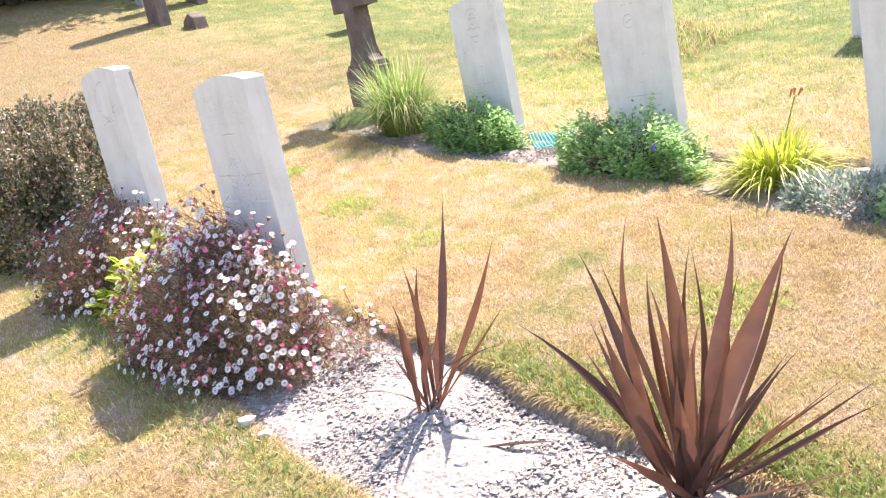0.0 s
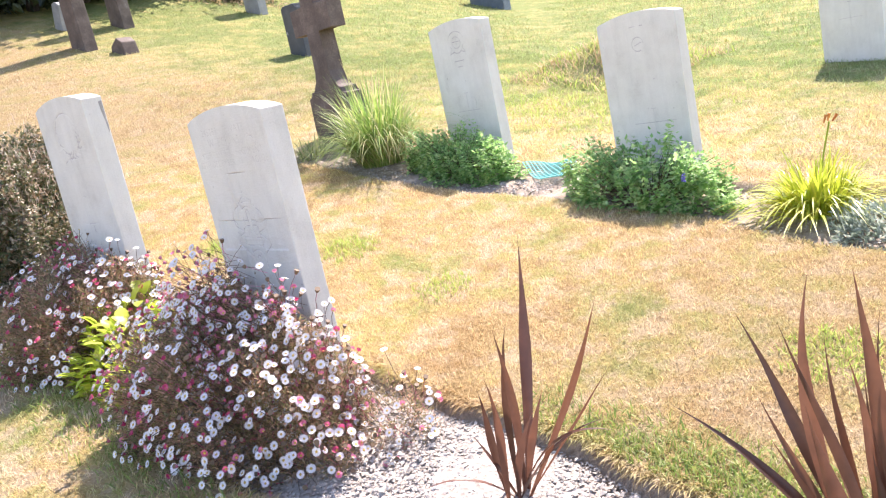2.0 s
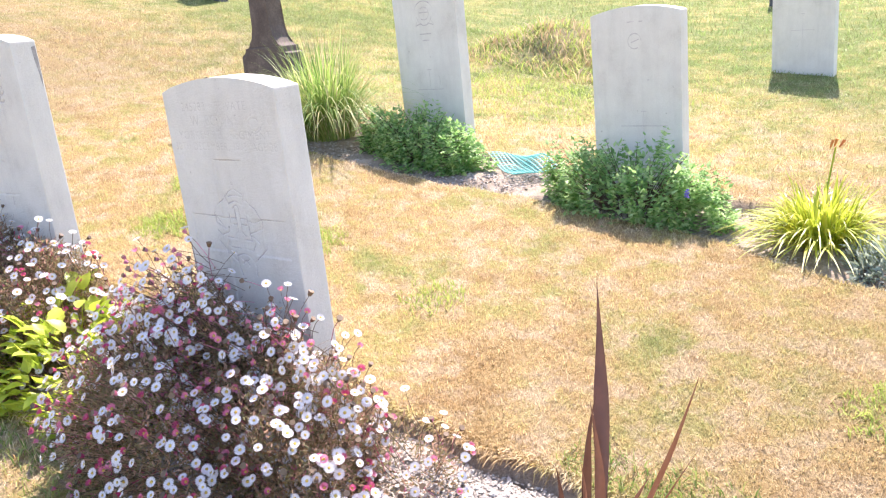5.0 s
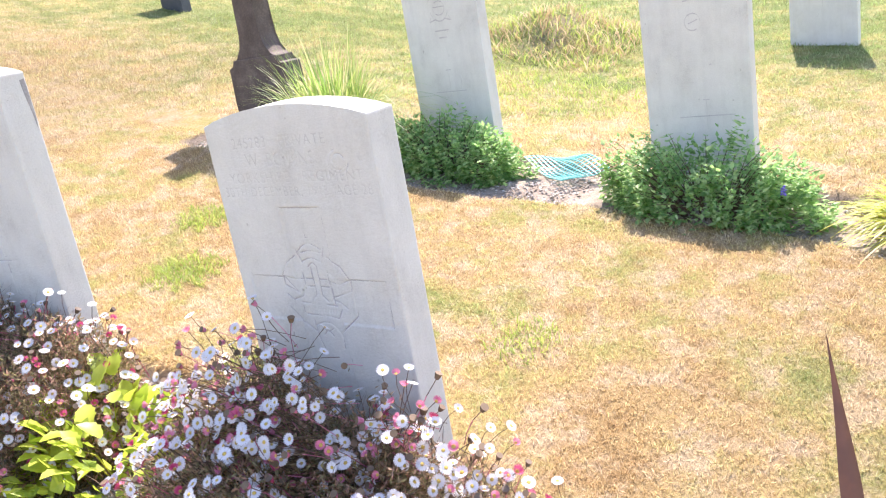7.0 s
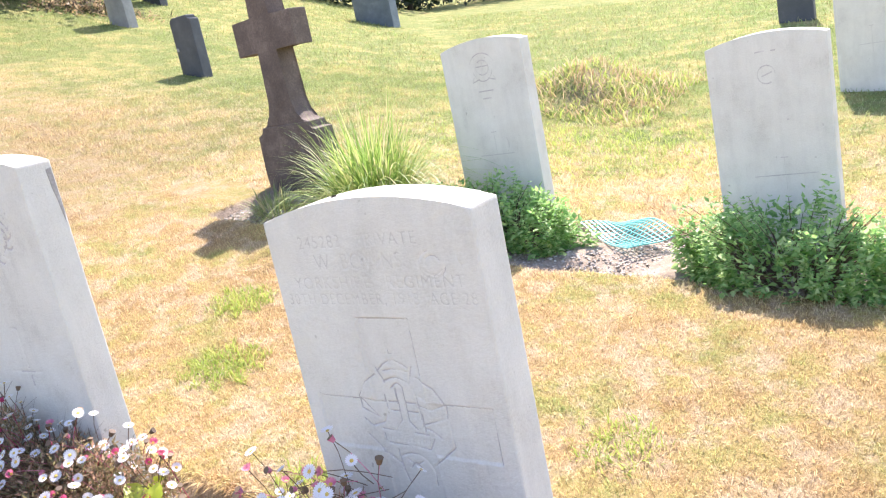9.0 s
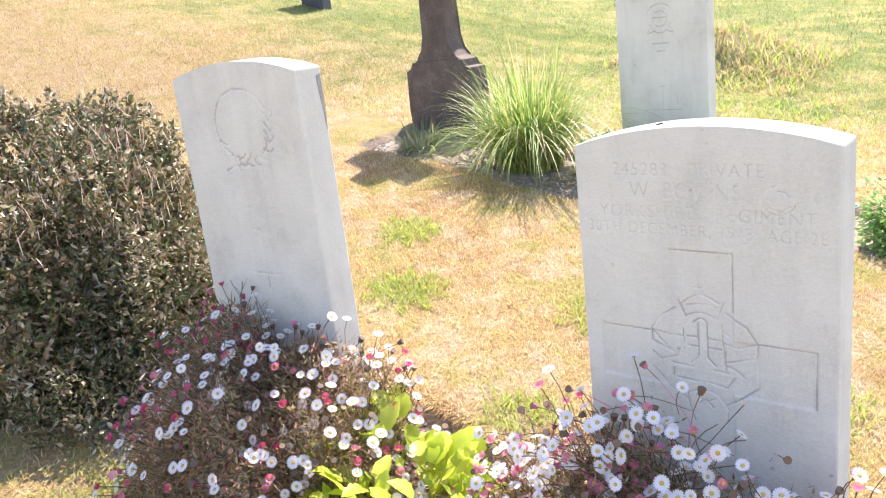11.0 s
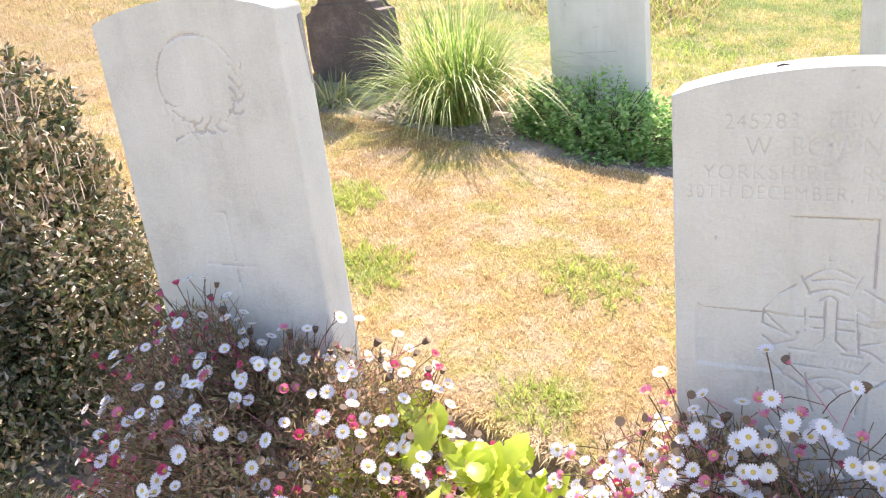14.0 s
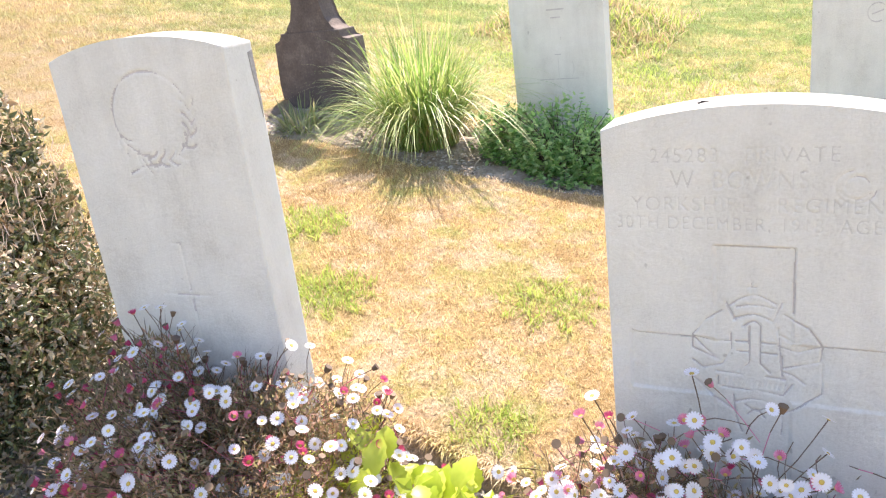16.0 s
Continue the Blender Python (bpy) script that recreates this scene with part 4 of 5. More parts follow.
def daisy_meshes():
    out = []
    for kind in range(4):
        bm = bmesh.new()
        petals = 17
        if kind < 3:
            cup = (0.10, 0.45, 1.3)[kind]
            R = (0.0105, 0.0095, 0.0078)[kind]
            for k in range(petals):
                a = 2 * math.pi * k / petals
                h = math.pi / petals * 1.12
                pts = [(0.0030, a - h * 0.8, 0), (R * 0.72, a - h, 0.6), (R, a - h * 0.45, 1), (R, a + h * 0.45, 1), (R * 0.72, a + h, 0.6), (0.0030, a + h * 0.8, 0)]
                bm.faces.new([bm.verts.new((r * math.cos(b), r * math.sin(b), cup * t * R * 0.6 + 0.0005 * (k % 2))) for r, b, t in pts])
            top = bmesh.ops.create_icosphere(bm, subdivisions=1, radius=0.0034, matrix=Matrix.Diagonal((1, 1, 0.5, 1)))
            for f_ in {f_ for v_ in top["verts"] for f_ in v_.link_faces}:
                f_.material_index = 1
        else:
            bmesh.ops.create_cone(bm, segments=8, radius1=0.0036, radius2=0.0064, depth=0.010, cap_ends=True, matrix=Matrix.Translation((0, 0, 0.002)))
        n0 = len(bm.faces)
        bm.faces.ensure_lookup_table()
        tube(bm, [Vector((0, 0, -0.001)), Vector((0.002, 0.004, -0.035)), Vector((0.009, 0.003, -0.075)), Vector((0.022, 0.0, -0.115))], [0.0009, 0.0008, 0.0008, 0.0008], 4)
        bm.faces.ensure_lookup_table()
        for f_ in bm.faces[n0:]:
            f_.material_index = 2
        me = bpy.data.meshes.new("daisy")
        bm.to_mesh(me)
        bm.free()
        for x in ((PETAL, PETAL, PINK, PINK)[kind], EYE_YELLOW, STEM):
            me.materials.append(x)
        out.append(me)
    return out


DAISY = daisy_meshes()


def daisy_bush(label, s, q, hs, hq, h, n, seed, extra=()):
    random.seed(seed)
    st, o = plant("daisy_bush", label, "flowering plant", s, q, "daisy bushes before the first row")
    P, D = mound_points(38000, s, q, hs, hq, h, 0.5, 0.6)
    L = rng.uniform(0.008, 0.019, len(P))
    v, f = leaf_cloud(P - o, D * 0.6 + rng.normal(0, .6, D.shape), L, L * 0.30)
    child("foliage", mesh_arrays("daisy_foliage", v, f, DAISY_LEAF), st, "fine olive-brown leaves", kind="stuff")
    P, D = mound_points(2200, s, q, hs, hq, h * 1.04, 0.5, 0.78)
    v, f = strips(P - o, D + rng.normal(0, .5, D.shape), rng.uniform(.03, .08, len(P)), 0.0015, 0.15, 3)
    child("stem", mesh_arrays("daisy_stems", v, f, STEM), st, "thin wiry stems", kind="stuff")
    P, D = mound_points(n * 3, s, q, hs, hq, h, 0.5, 0.97)
    view = np.array([-0.2, -0.75, 0.62])
    ok = D @ view > 0.0
    P, D = P[ok][:n], D[ok][:n]
    for es, eq, ehs, ehq, eh, en in extra:
        Pe, De = mound_points(en * 3, es, eq, ehs, ehq, eh, 0.5, 0.97)
        ok = De @ view > 0.0
        Pe, De = Pe[ok][:en], De[ok][:en]
        P, D = np.vstack([P, Pe]), np.vstack([D, De])
        Pl, Dl = mound_points(en * 22, es, eq, ehs * 0.95, ehq * 0.9, eh * 0.84, 0.5, 0.5)
        v, f = leaf_cloud(Pl - o, Dl + rng.normal(0, .6, Dl.shape), rng.uniform(.008, .018, len(Pl)), 0.0042)
        child("foliage", mesh_arrays("daisy_foliage", v, f, DAISY_LEAF), st, kind="stuff")
    count, rest = [0, 0], [bmesh.new(), bmesh.new()]
    for p, d in zip(P, D):
        k = random.choices((0, 1, 2, 3), (5.2, 1.4, 2.3, 3.3))[0]
        axis = Vector((d * 0.8 + np.array([-0.15, -0.42, 0.5]) + rng.normal(0, 0.28, 3))).normalized()
        lift = random.uniform(0.012, 0.06)
        m = Matrix.Translation(Vector(p - o) + axis * lift) @ axis.to_track_quat("Z", "Y").to_matrix().to_4x4() @ Matrix.Diagonal((*[random.uniform(0.82, 1.16)] * 3, 1))
        pink = k > 1
        count[pink] += 1
        if count[pink] <= 290:
            child("pink_bud" if pink else "daisy", DAISY[k], st, "", m)
        else:
            n0 = len(rest[pink].verts)
            rest[pink].from_mesh(DAISY[k])
            rest[pink].verts.ensure_lookup_table()
            bmesh.ops.transform(rest[pink], matrix=m, verts=rest[pink].verts[n0:])
    for pink, name, mat in ((0, "blossom", PETAL), (1, "bud_growth", PINK)):
        me = bpy.data.meshes.new(name)
        rest[pink].to_mesh(me)
        rest[pink].free()
        for x in (mat, EYE_YELLOW, STEM):
            me.materials.append(x)
        if len(me.vertices):
            child(name, me, st, kind="stuff")
    return st


daisy_bush("bushy white and pink daisy mound before headstone", -2.55, 1.60, 0.42, 0.26, 0.31, 780, 11, [(-2.57, 1.70, 0.24, 0.06, 0.435, 150), (-2.32, 1.70, 0.13, 0.08, 0.36, 90), (-2.15, 1.80, 0.13, 0.11, 0.12, 60), (-2.76, 1.76, 0.11, 0.12, 0.22, 60), (-2.48, 1.66, 0.23, 0.12, 0.385, 290), (-2.67, 1.65, 0.20, 0.09, 0.425, 220), (-2.86, 1.68, 0.11, 0.09, 0.32, 110)])
daisy_bush("sprawling white and crimson daisy mound beside dark shrub", -3.44, 1.55, 0.32, 0.26, 0.31, 430, 12, [(-3.22, 1.74, 0.10, 0.09, 0.09, 55), (-3.44, 1.63, 0.24, 0.12, 0.33, 210)])


def lime_plant():
    s, q = -3.05, 1.585
    st, o = plant("lime_leaf_plant", "bright lime-green broad-leaved plant among daisies", "plant", s, q)
    P, D = mound_points(300, s, q, 0.32, 0.20, 0.22, 0.6, 0.7)
    for p, d in zip(P, D):
        L = rng.uniform(0.036, 0.062)
        axis = Vector(d + rng.normal(0, .35, 3) + np.array([0, 0, 0.15])).normalized()
        bm = bmesh.new()
        rows = []
        for i in range(10):
            t = i / 9
            w = L * 0.42 * math.sin(math.pi * min(t * 0.93 + 0.07, 1)) ** 0.8 * (1.0 if i % 2 else 0.84)
            z = -0.35 * L * t * t
            rows.append([bm.verts.new((t * L, sg * w, z + abs(sg) * w * 0.35)) for sg in (-1, 0, 1)])
        for r0, r1 in zip(rows, rows[1:]):
            for j in (0, 1):
                bm.faces.new((r0[j], r1[j], r1[j + 1], r0[j + 1]))
        m = Matrix.Translation(Vector(p - o)) @ axis.to_track_quat("X", "Z").to_matrix().to_4x4()
        part("leaf", bm, LIME, st, "", m, True)
    woody_stems(st, o, P[:40], LILY, 0.002).name = "stem"
    P, D = mound_points(700, s, q, 0.31, 0.20, 0.20, 0.55, 0.5)
    L = rng.uniform(0.026, 0.046, len(P))
    v, f = leaf_cloud(P - o, D + rng.normal(0, .4, D.shape), L, L * 0.75, 0.18, np.array([[0, 0, 1.0]]))
    child("foliage", mesh_arrays("lime_foliage", v, f, LIME_MASS), st, "crowded smaller lime leaves", kind="stuff")


lime_plant()


def flax(label, x, y, leaves, seed):
    """Sword leaves, folded along the midrib, that twist and bow a little on the way up."""
    st = thing("flax_plant", label, "plant", pose(x, y, bed_z(x, y) - 0.01), "bronze flax in gravel")
    random.seed(seed)
    segs = 16
    for az, el, L, w in leaves:
        a, e = radians(az), radians(el)
        D = np.array([[math.cos(a) * math.cos(e), math.sin(a) * math.cos(e), math.sin(e)]])
        P = np.array([[random.uniform(-.03, .03), random.uniform(-.025, .025), 0.0]])
        D = unit(D * L - P)
        turn = random.uniform(-0.6, 0.6)
        side = np.array([[math.cos(turn), math.sin(turn), 0.0]])
        v, f = strips(P, D, L, w, random.uniform(0.0, 0.02), segs, 0.52, 0.40, side, 0.30)
        rows = v.reshape(segs + 1, 3, 3)
        twist, bow = random.uniform(-0.9, 0.9), random.uniform(-0.05, 0.05) * L
        curl = random.uniform(-0.45, 0.45) * L
        for k in range(segs + 1):
            t = k / segs
            turned = np.array(Matrix.Rotation(twist * t, 3, Vector(D[0])))
            mid, slim = rows[k, 1].copy(), 1 - 0.55 * max(t - 0.62, 0) / 0.38
            rows[k] = (rows[k] - mid) * slim @ turned.T + mid + side[0] * (bow * math.sin(math.pi * t) + curl * max(t - 0.72, 0) ** 2)
        me = mesh_arrays("flax_leaf", rows.reshape(-1, 3), f, PHORMIUM, True)
        child("leaf", me, st)
    return st


FLAX_BIG = [(159, 54, 0.488, 0.028), (124, 66, 0.533, 0.025), (136, 74, 0.513, 0.023), (109, 77, 0.574, 0.031), (74, 82, 0.58, 0.038), (49, 76, 0.523, 0.03), (29, 69, 0.575, 0.034), (12, 63, 0.563, 0.048), (22, 59, 0.554, 0.033), (30, 37, 0.379, 0.018), (17, 26, 0.39, 0.036), (11, 31, 0.487, 0.011), (3, 30, 0.445, 0.02), (-7, 29, 0.411, 0.025), (-15, 16, 0.365, 0.025), (-160, 74, 0.43, 0.033), (-131, 47, 0.283, 0.028), (155, 88, 0.29, 0.028), (-86, 66, 0.302, 0.026), (70, 70, 0.408, 0.025), (-90, 70, 0.347, 0.025), (170, 66, 0.367, 0.021), (40, 60, 0.367, 0.025), (100, 60, 0.306, 0.021), (-20, 45, 0.306, 0.023), (95, 72, 0.46, 0.022), (60, 74, 0.5, 0.02), (35, 66, 0.46, 0.022), (140, 64, 0.4, 0.02), (0, 52, 0.38, 0.02), (-50, 58, 0.3, 0.024), (20, 80, 0.36, 0.026), (-140, 66, 0.3, 0.024), (85, 84, 0.44, 0.024)]
FLAX_SMALL = [(67, 64, 0.575, 0.032), (10, 60, 0.473, 0.027), (51, 83, 0.391, 0.018), (-44, 87, 0.399, 0.02), (-102, 79, 0.323, 0.022), (12, 47, 0.349, 0.013), (-42, 67, 0.309, 0.02), (150, 80, 0.26, 0.018), (-56, 66, 0.275, 0.018)]
big = flax("large bronze-red New Zealand flax with sword leaves", 0.515, 2.02, FLAX_BIG, 5)
v, f = strips(np.array([[0.03, 0.02, 0.0]]), np.array([[0.38, 0.25, 0.75]]), 0.40, 0.026, 0.10, 9, 0.5, 0.4, np.array([[1.0, 0.2, 0.0]]), 0.35)
child("leaf", mesh_arrays("pale_flax_leaf", v, f, DRYLEAF, True), big, "bleached pale dead leaf")
young = flax("small young bronze flax planted in pale gravel", -0.06, 2.425, FLAX_SMALL, 6)
for az, rise, length, width, sag in ((-12, 2.4, 0.36, 0.018, 0.50), (5, 1.6, 0.30, 0.015, 0.35), (190, 1.3, 0.24, 0.014, 0.45), (-40, 1.6, 0.16, 0.016, 0.1), (160, 2.2, 0.18, 0.016, 0.05)):
    v, f = strips(np.array([[0.0, 0.0, 0.0]]), np.array([[math.cos(radians(az)), math.sin(radians(az)), rise]]), length, width, sag, 10, 0.45, 0.4, None, 0.4)
    child("leaf", mesh_arrays("bent_flax_leaf", v, f, PHORMIUM, True), young, "folded-over bronze leaf")

fx, fy = 0.18, 2.21
fl = thing("fallen_leaf", "dry red-brown flax leaf lying on gravel", "leaf", pose(fx, fy, bed_z(fx, fy) + 0.012, 0, 0, -8))
v, f = strips(np.array([[-0.085, 0.01, 0.0]]), np.array([[1.0, 0.03, 0.14]]), 0.17, 0.016, 0.13, 7, 0.4, 0.3, np.array([[0.0, 1.0, 0.0]]))
child("blade", mesh_arrays("fallen_blade", v, f, PHORMIUM, True), fl)


# ---- plastic mesh sheet on the rear bed ----
def mesh_sheet():
    x0, y0 = 0.235, 4.78
    st = thing("plastic_mesh", "rumpled turquoise plastic garden mesh lying on gravel", "garden mesh", pose(x0, y0, bed_z(x0, y0)))
    c00, c10, c11, c01 = (np.array(p) for p in ((0.13, 4.93), (0.19, 4.60), (0.385, 4.60), (0.33, 4.90)))

    def at(u, w):
        p = (1 - u) * (1 - w) * c00 + u * (1 - w) * c10 + u * w * c11 + (1 - u) * w * c01
        z = float(hill(*p)) + 0.012 + 0.018 * math.sin(5 * u + 2) * math.sin(4 * w + 1) + 0.05 * w * w * (0.4 + u * 0.6)
        return Vector((p[0] - x0, p[1] - y0, z - bed_z(x0, y0)))
    for name, n, flip in (("long_strand", 12, False), ("cross_strand", 16, True)):
        for i in range(n):
            bm = bmesh.new()
            t = i / (n - 1)
            tube(bm, [at(k / 8, t) if not flip else at(t, k / 8) for k in range(9)], 0.0027, 4)
            part(name, bm, PLASTIC, st)


mesh_sheet()


# ---- dark hedge and trees at the top of the slope ----
def hedge(label, pts, h, depth, n):
    x0, y0 = pts[0]
    o = np.array([x0, y0, float(hill(x0, y0))])
    st = thing("hedge", label, "hedge", pose(*o))
    P = []
    pts = np.array(pts)
    for k in range(n):
        t = rng.uniform(0, len(pts) - 1.001)
        i = int(t)
        c = pts[i] + (pts[i + 1] - pts[i]) * (t - i)
        d = rng.normal(0, depth * 0.35, 2)
        hh = h * (0.85 + 0.2 * math.sin(2.3 * t * 3) + 0.12 * math.sin(11 * t))
        z = hh * rng.uniform(0, 1) ** 0.8
        P.append([c[0] + d[0] * (1 - 0.4 * z / h), c[1] + d[1] * (1 - 0.4 * z / h), float(hill(*c)) + z])
    P = np.array(P)
    L = rng.uniform(0.08, 0.20, n)
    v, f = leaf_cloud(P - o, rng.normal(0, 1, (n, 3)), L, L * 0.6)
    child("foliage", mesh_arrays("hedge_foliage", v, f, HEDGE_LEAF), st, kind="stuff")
    for k in range(len(pts) - 1):
        for t in (0.2, 0.7):
            c = pts[k] + (pts[k + 1] - pts[k]) * t
            b = Vector((c[0] - o[0], c[1] - o[1], float(hill(*c)) - o[2] - 0.1))
            bm = bmesh.new()
            tube(bm, [b, b + Vector((0.1, 0.05, h * 0.5)), b + Vector((-0.05, 0.1, h * 0.95))], [0.09, 0.07, 0.03], 7)
            part("trunk", bm, BARK, st)
    return st


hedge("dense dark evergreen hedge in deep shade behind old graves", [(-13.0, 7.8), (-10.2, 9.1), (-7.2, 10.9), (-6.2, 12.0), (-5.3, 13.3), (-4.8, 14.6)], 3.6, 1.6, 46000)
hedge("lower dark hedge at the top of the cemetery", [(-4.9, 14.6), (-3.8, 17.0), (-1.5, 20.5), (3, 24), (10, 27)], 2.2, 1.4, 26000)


# ---- cut brush left on the upper lawn ----
def brush_heap(x, y):
    st = thing("brush_heap", "low heap of dry brown cuttings on the upper lawn", "brush heap", pose(x, y, float(hill(x, y))))
    n = 900
    P = rng.normal(0, 1, (n, 3)) * [0.42, 0.24, 0.0]
    P[:, 2] = np.abs(rng.normal(0, 0.10, n)) * np.exp(-(P[:, 0] / 0.6) ** 2 - (P[:, 1] / 0.35) ** 2) + hill(x + P[:, 0], y + P[:, 1]) - float(hill(x, y))
    v, f = strips(P, rng.normal(0, 1, (n, 3)) * [1, 1, 0.35], rng.uniform(0.10, 0.32, n), 0.012, 0.15, 3)
    child("twig", mesh_arrays("brush_twigs", v, f, BARK), st, "tangled dark twigs", kind="stuff")
    v, f = leaf_cloud(P[:500], rng.normal(0, 1, (500, 3)), rng.uniform(0.04, 0.09, 500), 0.03)
    child("dead_leaf", mesh_arrays("brush_leaves", v, f, STRAW), st, "withered straw-brown leaves", kind="stuff")


brush_heap(-3.65, 13.7)


# ---- turf ----
def turf(name, n, s0, s1, q0, q1, length, width, mat, keep=None, label="", segs=2):
    s, q = rng.uniform(s0, s1, n), rng.uniform(q0, q1, n)
    ok = bed_depth(s, q) < (-0.012 if name == "edge_grass" else 0.003)
    if keep is not None:
        ok &= keep(s, q)
    s, q = s[ok], q[ok]
    x, y = xy(s, q)
    P = np.stack([x, y, ground_z(x, y) - 0.004], 1)
    n = len(P)
    a = rng.uniform(0, 2 * math.pi, n)
    lean = np.clip(np.abs(rng.normal(0.65, 0.42, n)), 0, 1.4)
    D = np.stack([np.cos(a) * np.sin(lean), np.sin(a) * np.sin(lean), np.cos(lean)], 1)
    L = (length * rng.uniform(0.5, 1.3, n))[:, None]
    Wd = (width * rng.uniform(0.6, 1.3, n))[:, None]
    b = rng.uniform(0, 2 * math.pi, n)
    S = np.stack([np.cos(b), np.sin(b), np.zeros(n)], 1)
    mid = P + D * L * 0.55
    tip = P + D * L + np.stack([np.cos(a) * 0.2, np.sin(a) * 0.2, np.full(n, -0.12)], 1) * L
    V5 = np.stack([P - S * Wd * .5, P + S * Wd * .5, mid + S * Wd * .42, mid - S * Wd * .42, tip], 1).reshape(-1, 3)
    F = (np.arange(n)[:, None, None] * 5 + np.array([[0, 1, 2], [0, 2, 3], [3, 2, 4]])[None]).reshape(-1, 3)
    ob = new(name, mesh_arrays(name, V5, F, mat))
    return tagged(ob, label, "grass", kind="stuff")


turf("turf", 300000, -5.4, 0.8, 1.85, 3.45, 0.021, 0.0021, BLADE, None, "short sun-bleached straw and yellow-green grass")
turf("turf", 60000, -5.2, 0.2, 0.3, 1.45, 0.027, 0.0030, BLADE, None, "short sun-bleached straw and yellow-green grass")
turf("turf", 125000, -7.5, 0.8, 3.7, 7.2, 0.034, 0.0040, BLADE, None, "mown patchy grass behind the graves")
turf("turf", 75000, -12, -5.4, 1.0, 7.2, 0.034, 0.0042, BLADE, None, "dry mown grass across the slope")
turf("turf", 90000, -15, 3, 7.0, 15.5, 0.055, 0.0075, BLADE, None, "greener mown grass uphill")


def lip_grass(s0, s1, n, edge, out):
    """Dry blades that hang over the cut edge of the front bed."""
    s = rng.uniform(s0, s1, n)
    q = edge(s) + out * rng.uniform(-0.006, 0.03, n)
    x, y = xy(s, q)
    P = np.stack([x, y, hill(x, y) - 0.006], 1)
    D = np.stack([np.full(n, 0.676 * out), np.full(n, 0.737 * out), np.full(n, 0.75)], 1) * [-1, -1, 1] + rng.normal(0, 0.45, (n, 3))
    v, f = strips(P, D, rng.uniform(0.02, 0.045, n), 0.0028, 0.35, 3)
    ob = new("lip_grass", mesh_arrays("lip_grass", v, f, BLADE))
    return tagged(ob, "dry grass hanging over the cut bed edge", "grass", kind="stuff")


lip_grass(-4.6, 0.9, 9000, lambda s: 1.945 + wob(s, 1.7), 1)
lip_grass(-4.6, 0.9, 5000, lambda s: 1.395 + wob(s, 0.4), -1)


def near(cs, cq, r):
    return lambda s, q: (s - cs) ** 2 + (q - cq) ** 2 < (r * (0.55 + 0.45 * np.sin(5 * np.arctan2(q - cq, s - cs)) ** 2)) ** 2


for tx, ty, r, n in ((-1.19, 4.24, 0.14, 700), (-1.17, 4.68, 0.13, 600), (-0.65, 4.03, 0.15, 500), (-0.25, 3.55, 0.12, 260), (-0.95, 3.62, 0.10, 300), (0.75, 2.75, 0.16, 500)):
    cs, cq = sq(tx, ty)
    turf("green_tuft", n * 3, cs - r, cs + r, cq - r, cq + r, 0.035, 0.0035, CLOVER, near(cs, cq, r), "fresh green tuft in the dry lawn")
turf("edge_grass", 26000, -1.9, 0.8, 1.90, 2.14, 0.034, 0.0034, EDGE_GREEN, lambda s, q: rng.uniform(0, 1, len(s)) < np.clip((s + 2.1) / 0.9, 0, 1) * np.clip((2.14 - q) / 0.15, 0, 1), "lush green grass along the bed edge")
turf("edge_grass", 8000, -3.8, -1.5, 1.16, 1.43, 0.04, 0.0034, EDGE_GREEN, lambda s, q: rng.uniform(0, 1, len(s)) < 0.5 * np.clip((q - 1.18) / 0.12, 0, 1), "lush green grass along the bed edge")
turf("bright_grass", 16000, -5.2, -2.6, 4.3, 6.0, 0.05, 0.0045, CLOVER, lambda s, q: rng.uniform(0, 1, len(s)) < 0.75 * np.exp(-((s + 3.9) / 0.8) ** 2 - ((q - 5.0) / 0.5) ** 2), "bright yellow-green grass behind the headstones")
turf("mound_grass", 4500, *sorted((sq(1.6, 7.1)[0], sq(0.6, 7.8)[0])), sq(0.6, 6.9)[1], sq(1.7, 7.9)[1], 0.09, 0.007, STRAW, lambda s, q: rng.uniform(0, 1, len(s)) < 0.5, "long rough grass round a low mound")

turf("mound_grass", 4500, *sorted((sq(1.6, 7.1)[0], sq(0.6, 7.8)[0])), sq(0.6, 6.9)[1], sq(1.7, 7.9)[1], 0.08, 0.007, CLOVER, lambda s, q: rng.uniform(0, 1, len(s)) < 0.5, "fresh grass growing through a low mound")


# ---- gravel ----
def pebble_mesh(seed):
    r = np.random.default_rng(seed)
    bm = bmesh.new()
    bmesh.ops.create_icosphere(bm, subdivisions=1, radius=1.0)
    for v_ in bm.verts:
        v_.co *= r.uniform(0.75, 1.15)
        v_.co.z *= 0.62
        v_.co.x *= 1.25
    me = bpy.data.meshes.new("pebble")
    bm.to_mesh(me)
    bm.free()
    me.materials.append(PEBBLE)
    return me


PEBBLES = [pebble_mesh(k) for k in range(6)]


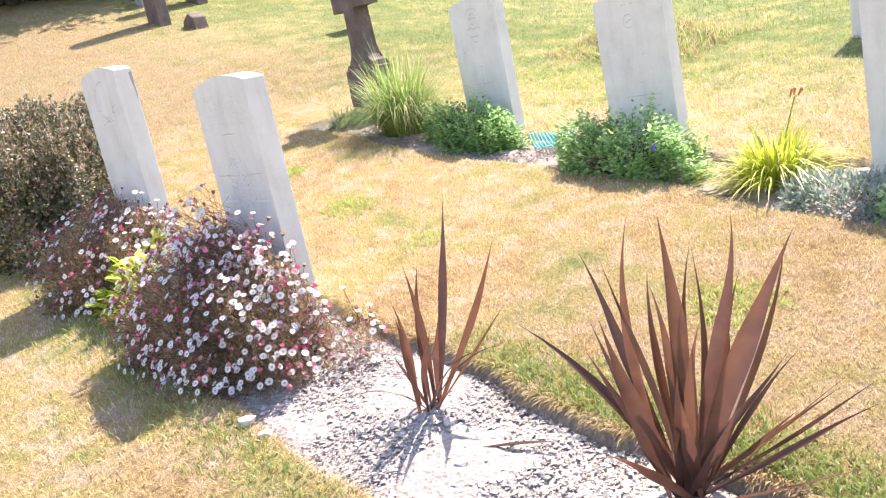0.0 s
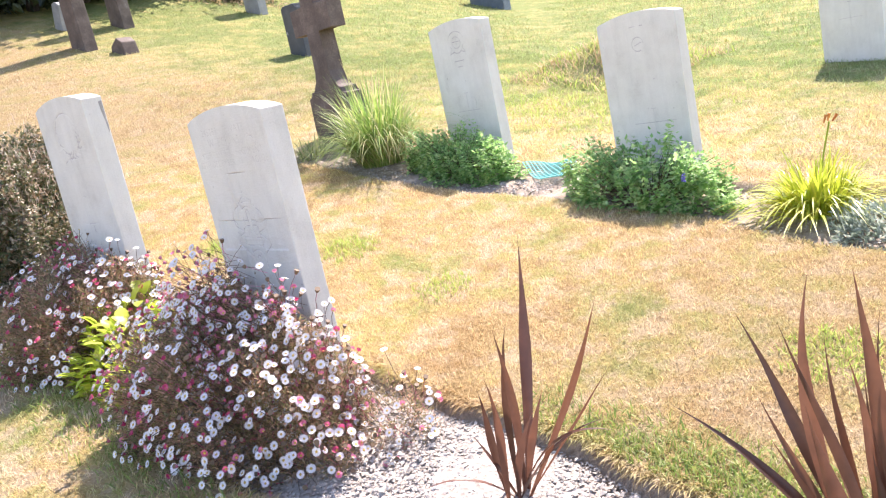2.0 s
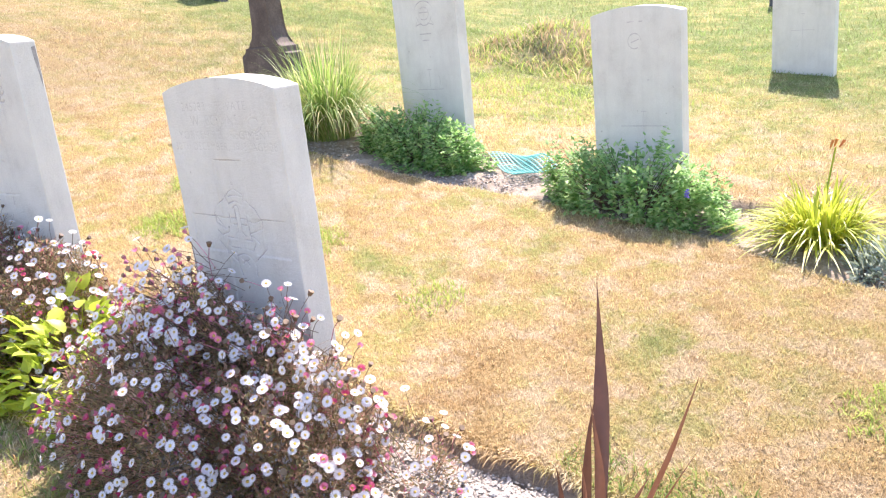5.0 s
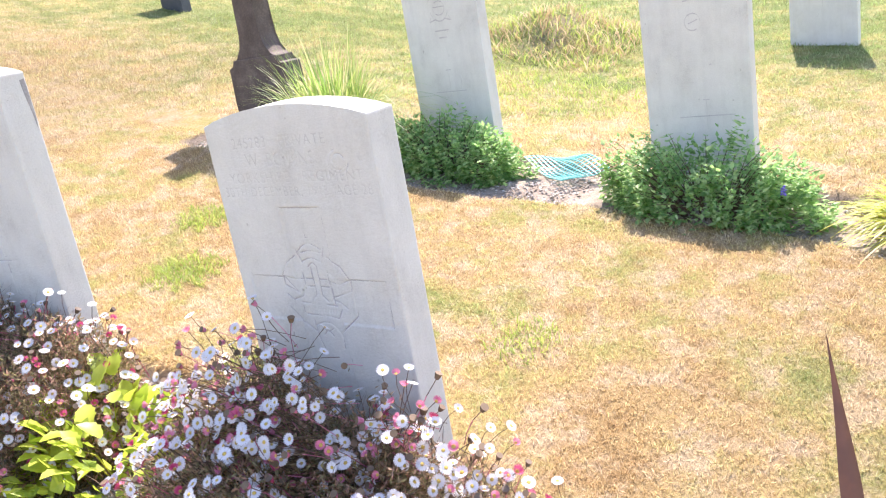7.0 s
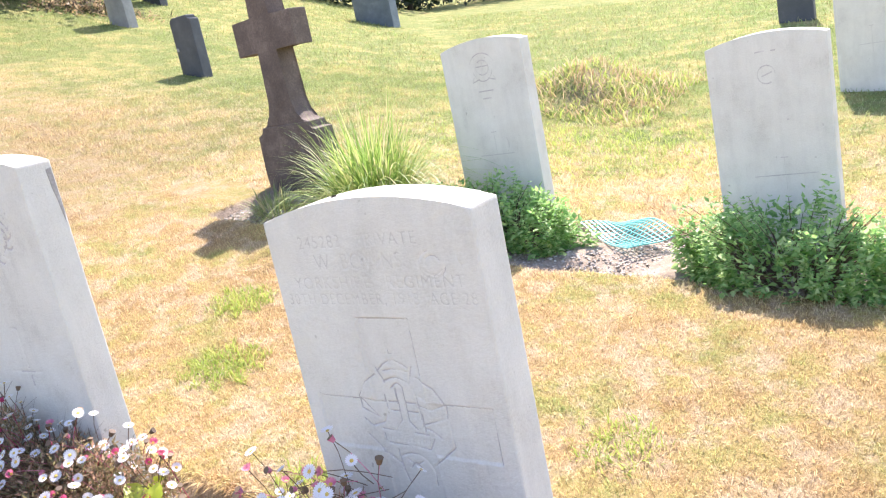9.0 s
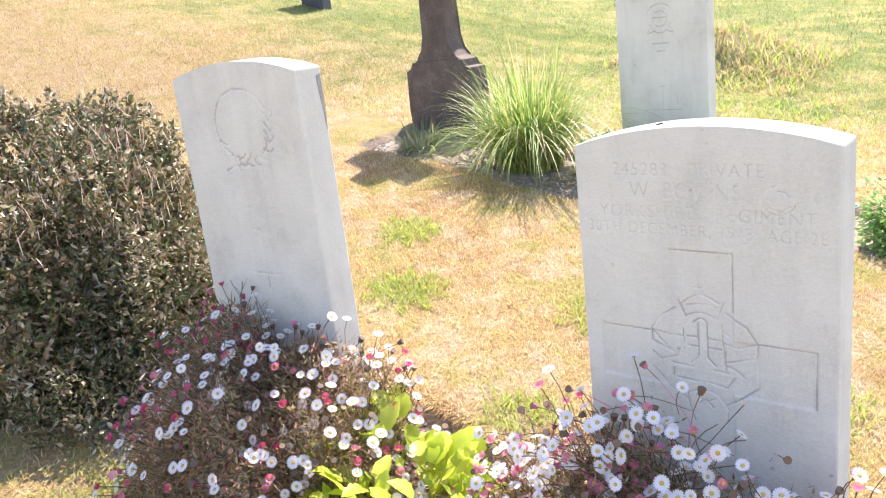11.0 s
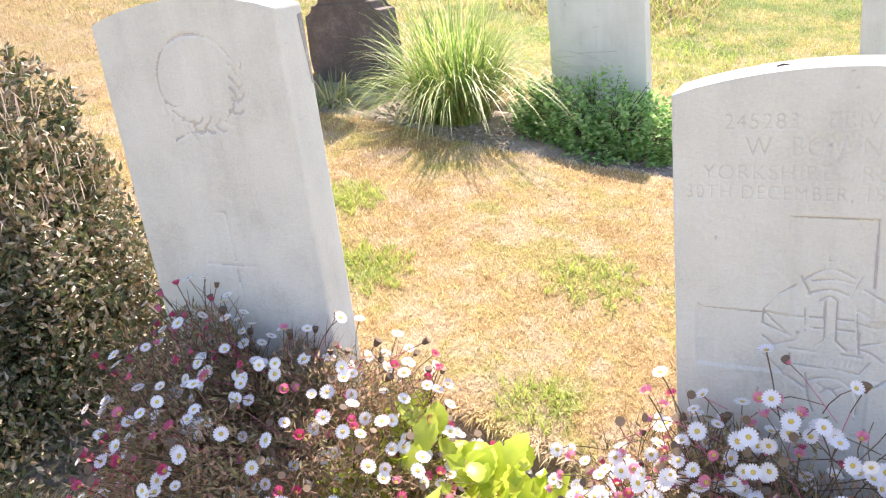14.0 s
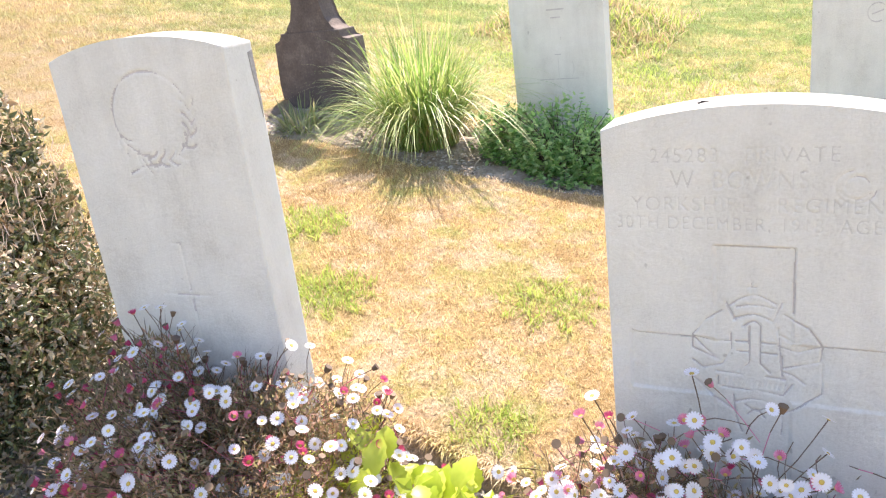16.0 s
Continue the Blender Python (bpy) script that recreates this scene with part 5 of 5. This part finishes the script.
def loose_gravel(bed, n, s0, s1, q0, q1, r0, r1, name="gravel"):
    s, q = rng.uniform(s0, s1, n), rng.uniform(q0, q1, n)
    d = bed_depth(s, q)
    ok = d > 0.025
    s, q, d = s[ok], q[ok], d[ok]
    x, y = xy(s, q)
    z = hill(x, y) - 0.036 + 0.02 * np.clip(d / 0.2, 0, 1)
    n = len(s)
    t = np.array([[1, 0, 0], [-1, 0, 0], [0, 1, 0], [0, -1, 0], [0, 0, 1.0], [0, 0, -1]])
    f = np.array([[0, 2, 4], [2, 1, 4], [1, 3, 4], [3, 0, 4], [2, 0, 5], [1, 2, 5], [3, 1, 5], [0, 3, 5]])
    Vt = t[None] * rng.uniform(0.6, 1.2, (n, 6, 1)) * np.array([1.2, 0.9, 0.34])
    a = rng.uniform(0, 6.28, n)
    c, si = np.cos(a)[:, None], np.sin(a)[:, None]
    R = rng.uniform(r0, r1, (n, 1))
    X = (Vt[..., 0] * c - Vt[..., 1] * si) * R + x[:, None]
    Y = (Vt[..., 0] * si + Vt[..., 1] * c) * R + y[:, None]
    Z = (Vt[..., 2] + rng.normal(0, .25, (n, 6))) * R + z[:, None] + R * 0.3
    F = (np.arange(n)[:, None, None] * 6 + f[None]).reshape(-1, 3)
    child(name, mesh_arrays(name, np.stack([X, Y, Z], -1).reshape(-1, 3), F, PEBBLE), bed, kind="stuff")


loose_gravel(BED_FRONT, 30000, -2.6, 0.4, 1.37, 1.95, 0.002, 0.0062)
loose_gravel(BED_FRONT, 2600, -2.6, 0.2, 1.40, 1.93, 0.006, 0.011)
loose_gravel(BED_FRONT, 5000, -3.6, -2.6, 1.40, 1.95, 0.002, 0.007)
loose_gravel(BED_REAR, 17000, -5.0, -0.6, 3.1, 3.85, 0.003, 0.009)
random.seed(21)
for k in range(230):
    s_, q_ = random.uniform(-2.2, 0.0), random.uniform(1.42, 1.88)
    x_, y_ = xy(s_, q_)
    if bed_depth(s_, q_) < 0.03:
        continue
    r_ = random.uniform(0.004, 0.008)
    child("pebble", random.choice(PEBBLES), BED_FRONT, "", pose(x_, y_, bed_z(x_, y_) + r_ * 0.35, random.uniform(-20, 20), random.uniform(-20, 20), random.uniform(0, 360)) @ Matrix.Diagonal((r_, r_, r_, 1)))
for x_, y_, r_ in ((-0.55, 2.41, 0.024), (-0.48, 2.35, 0.02), (-0.50, 2.40, 0.014), (0.0, 2.35, 0.016), (-0.14, 2.36, 0.014), (0.05, 2.18, 0.016)):
    child("stone", PEBBLES[int(r_ * 1000) % 6], BED_FRONT, "pale lump of stone", pose(x_, y_, bed_z(x_, y_) + r_ * 0.4, 0, 0, 1000 * x_) @ Matrix.Diagonal((r_, r_, r_, 1)))
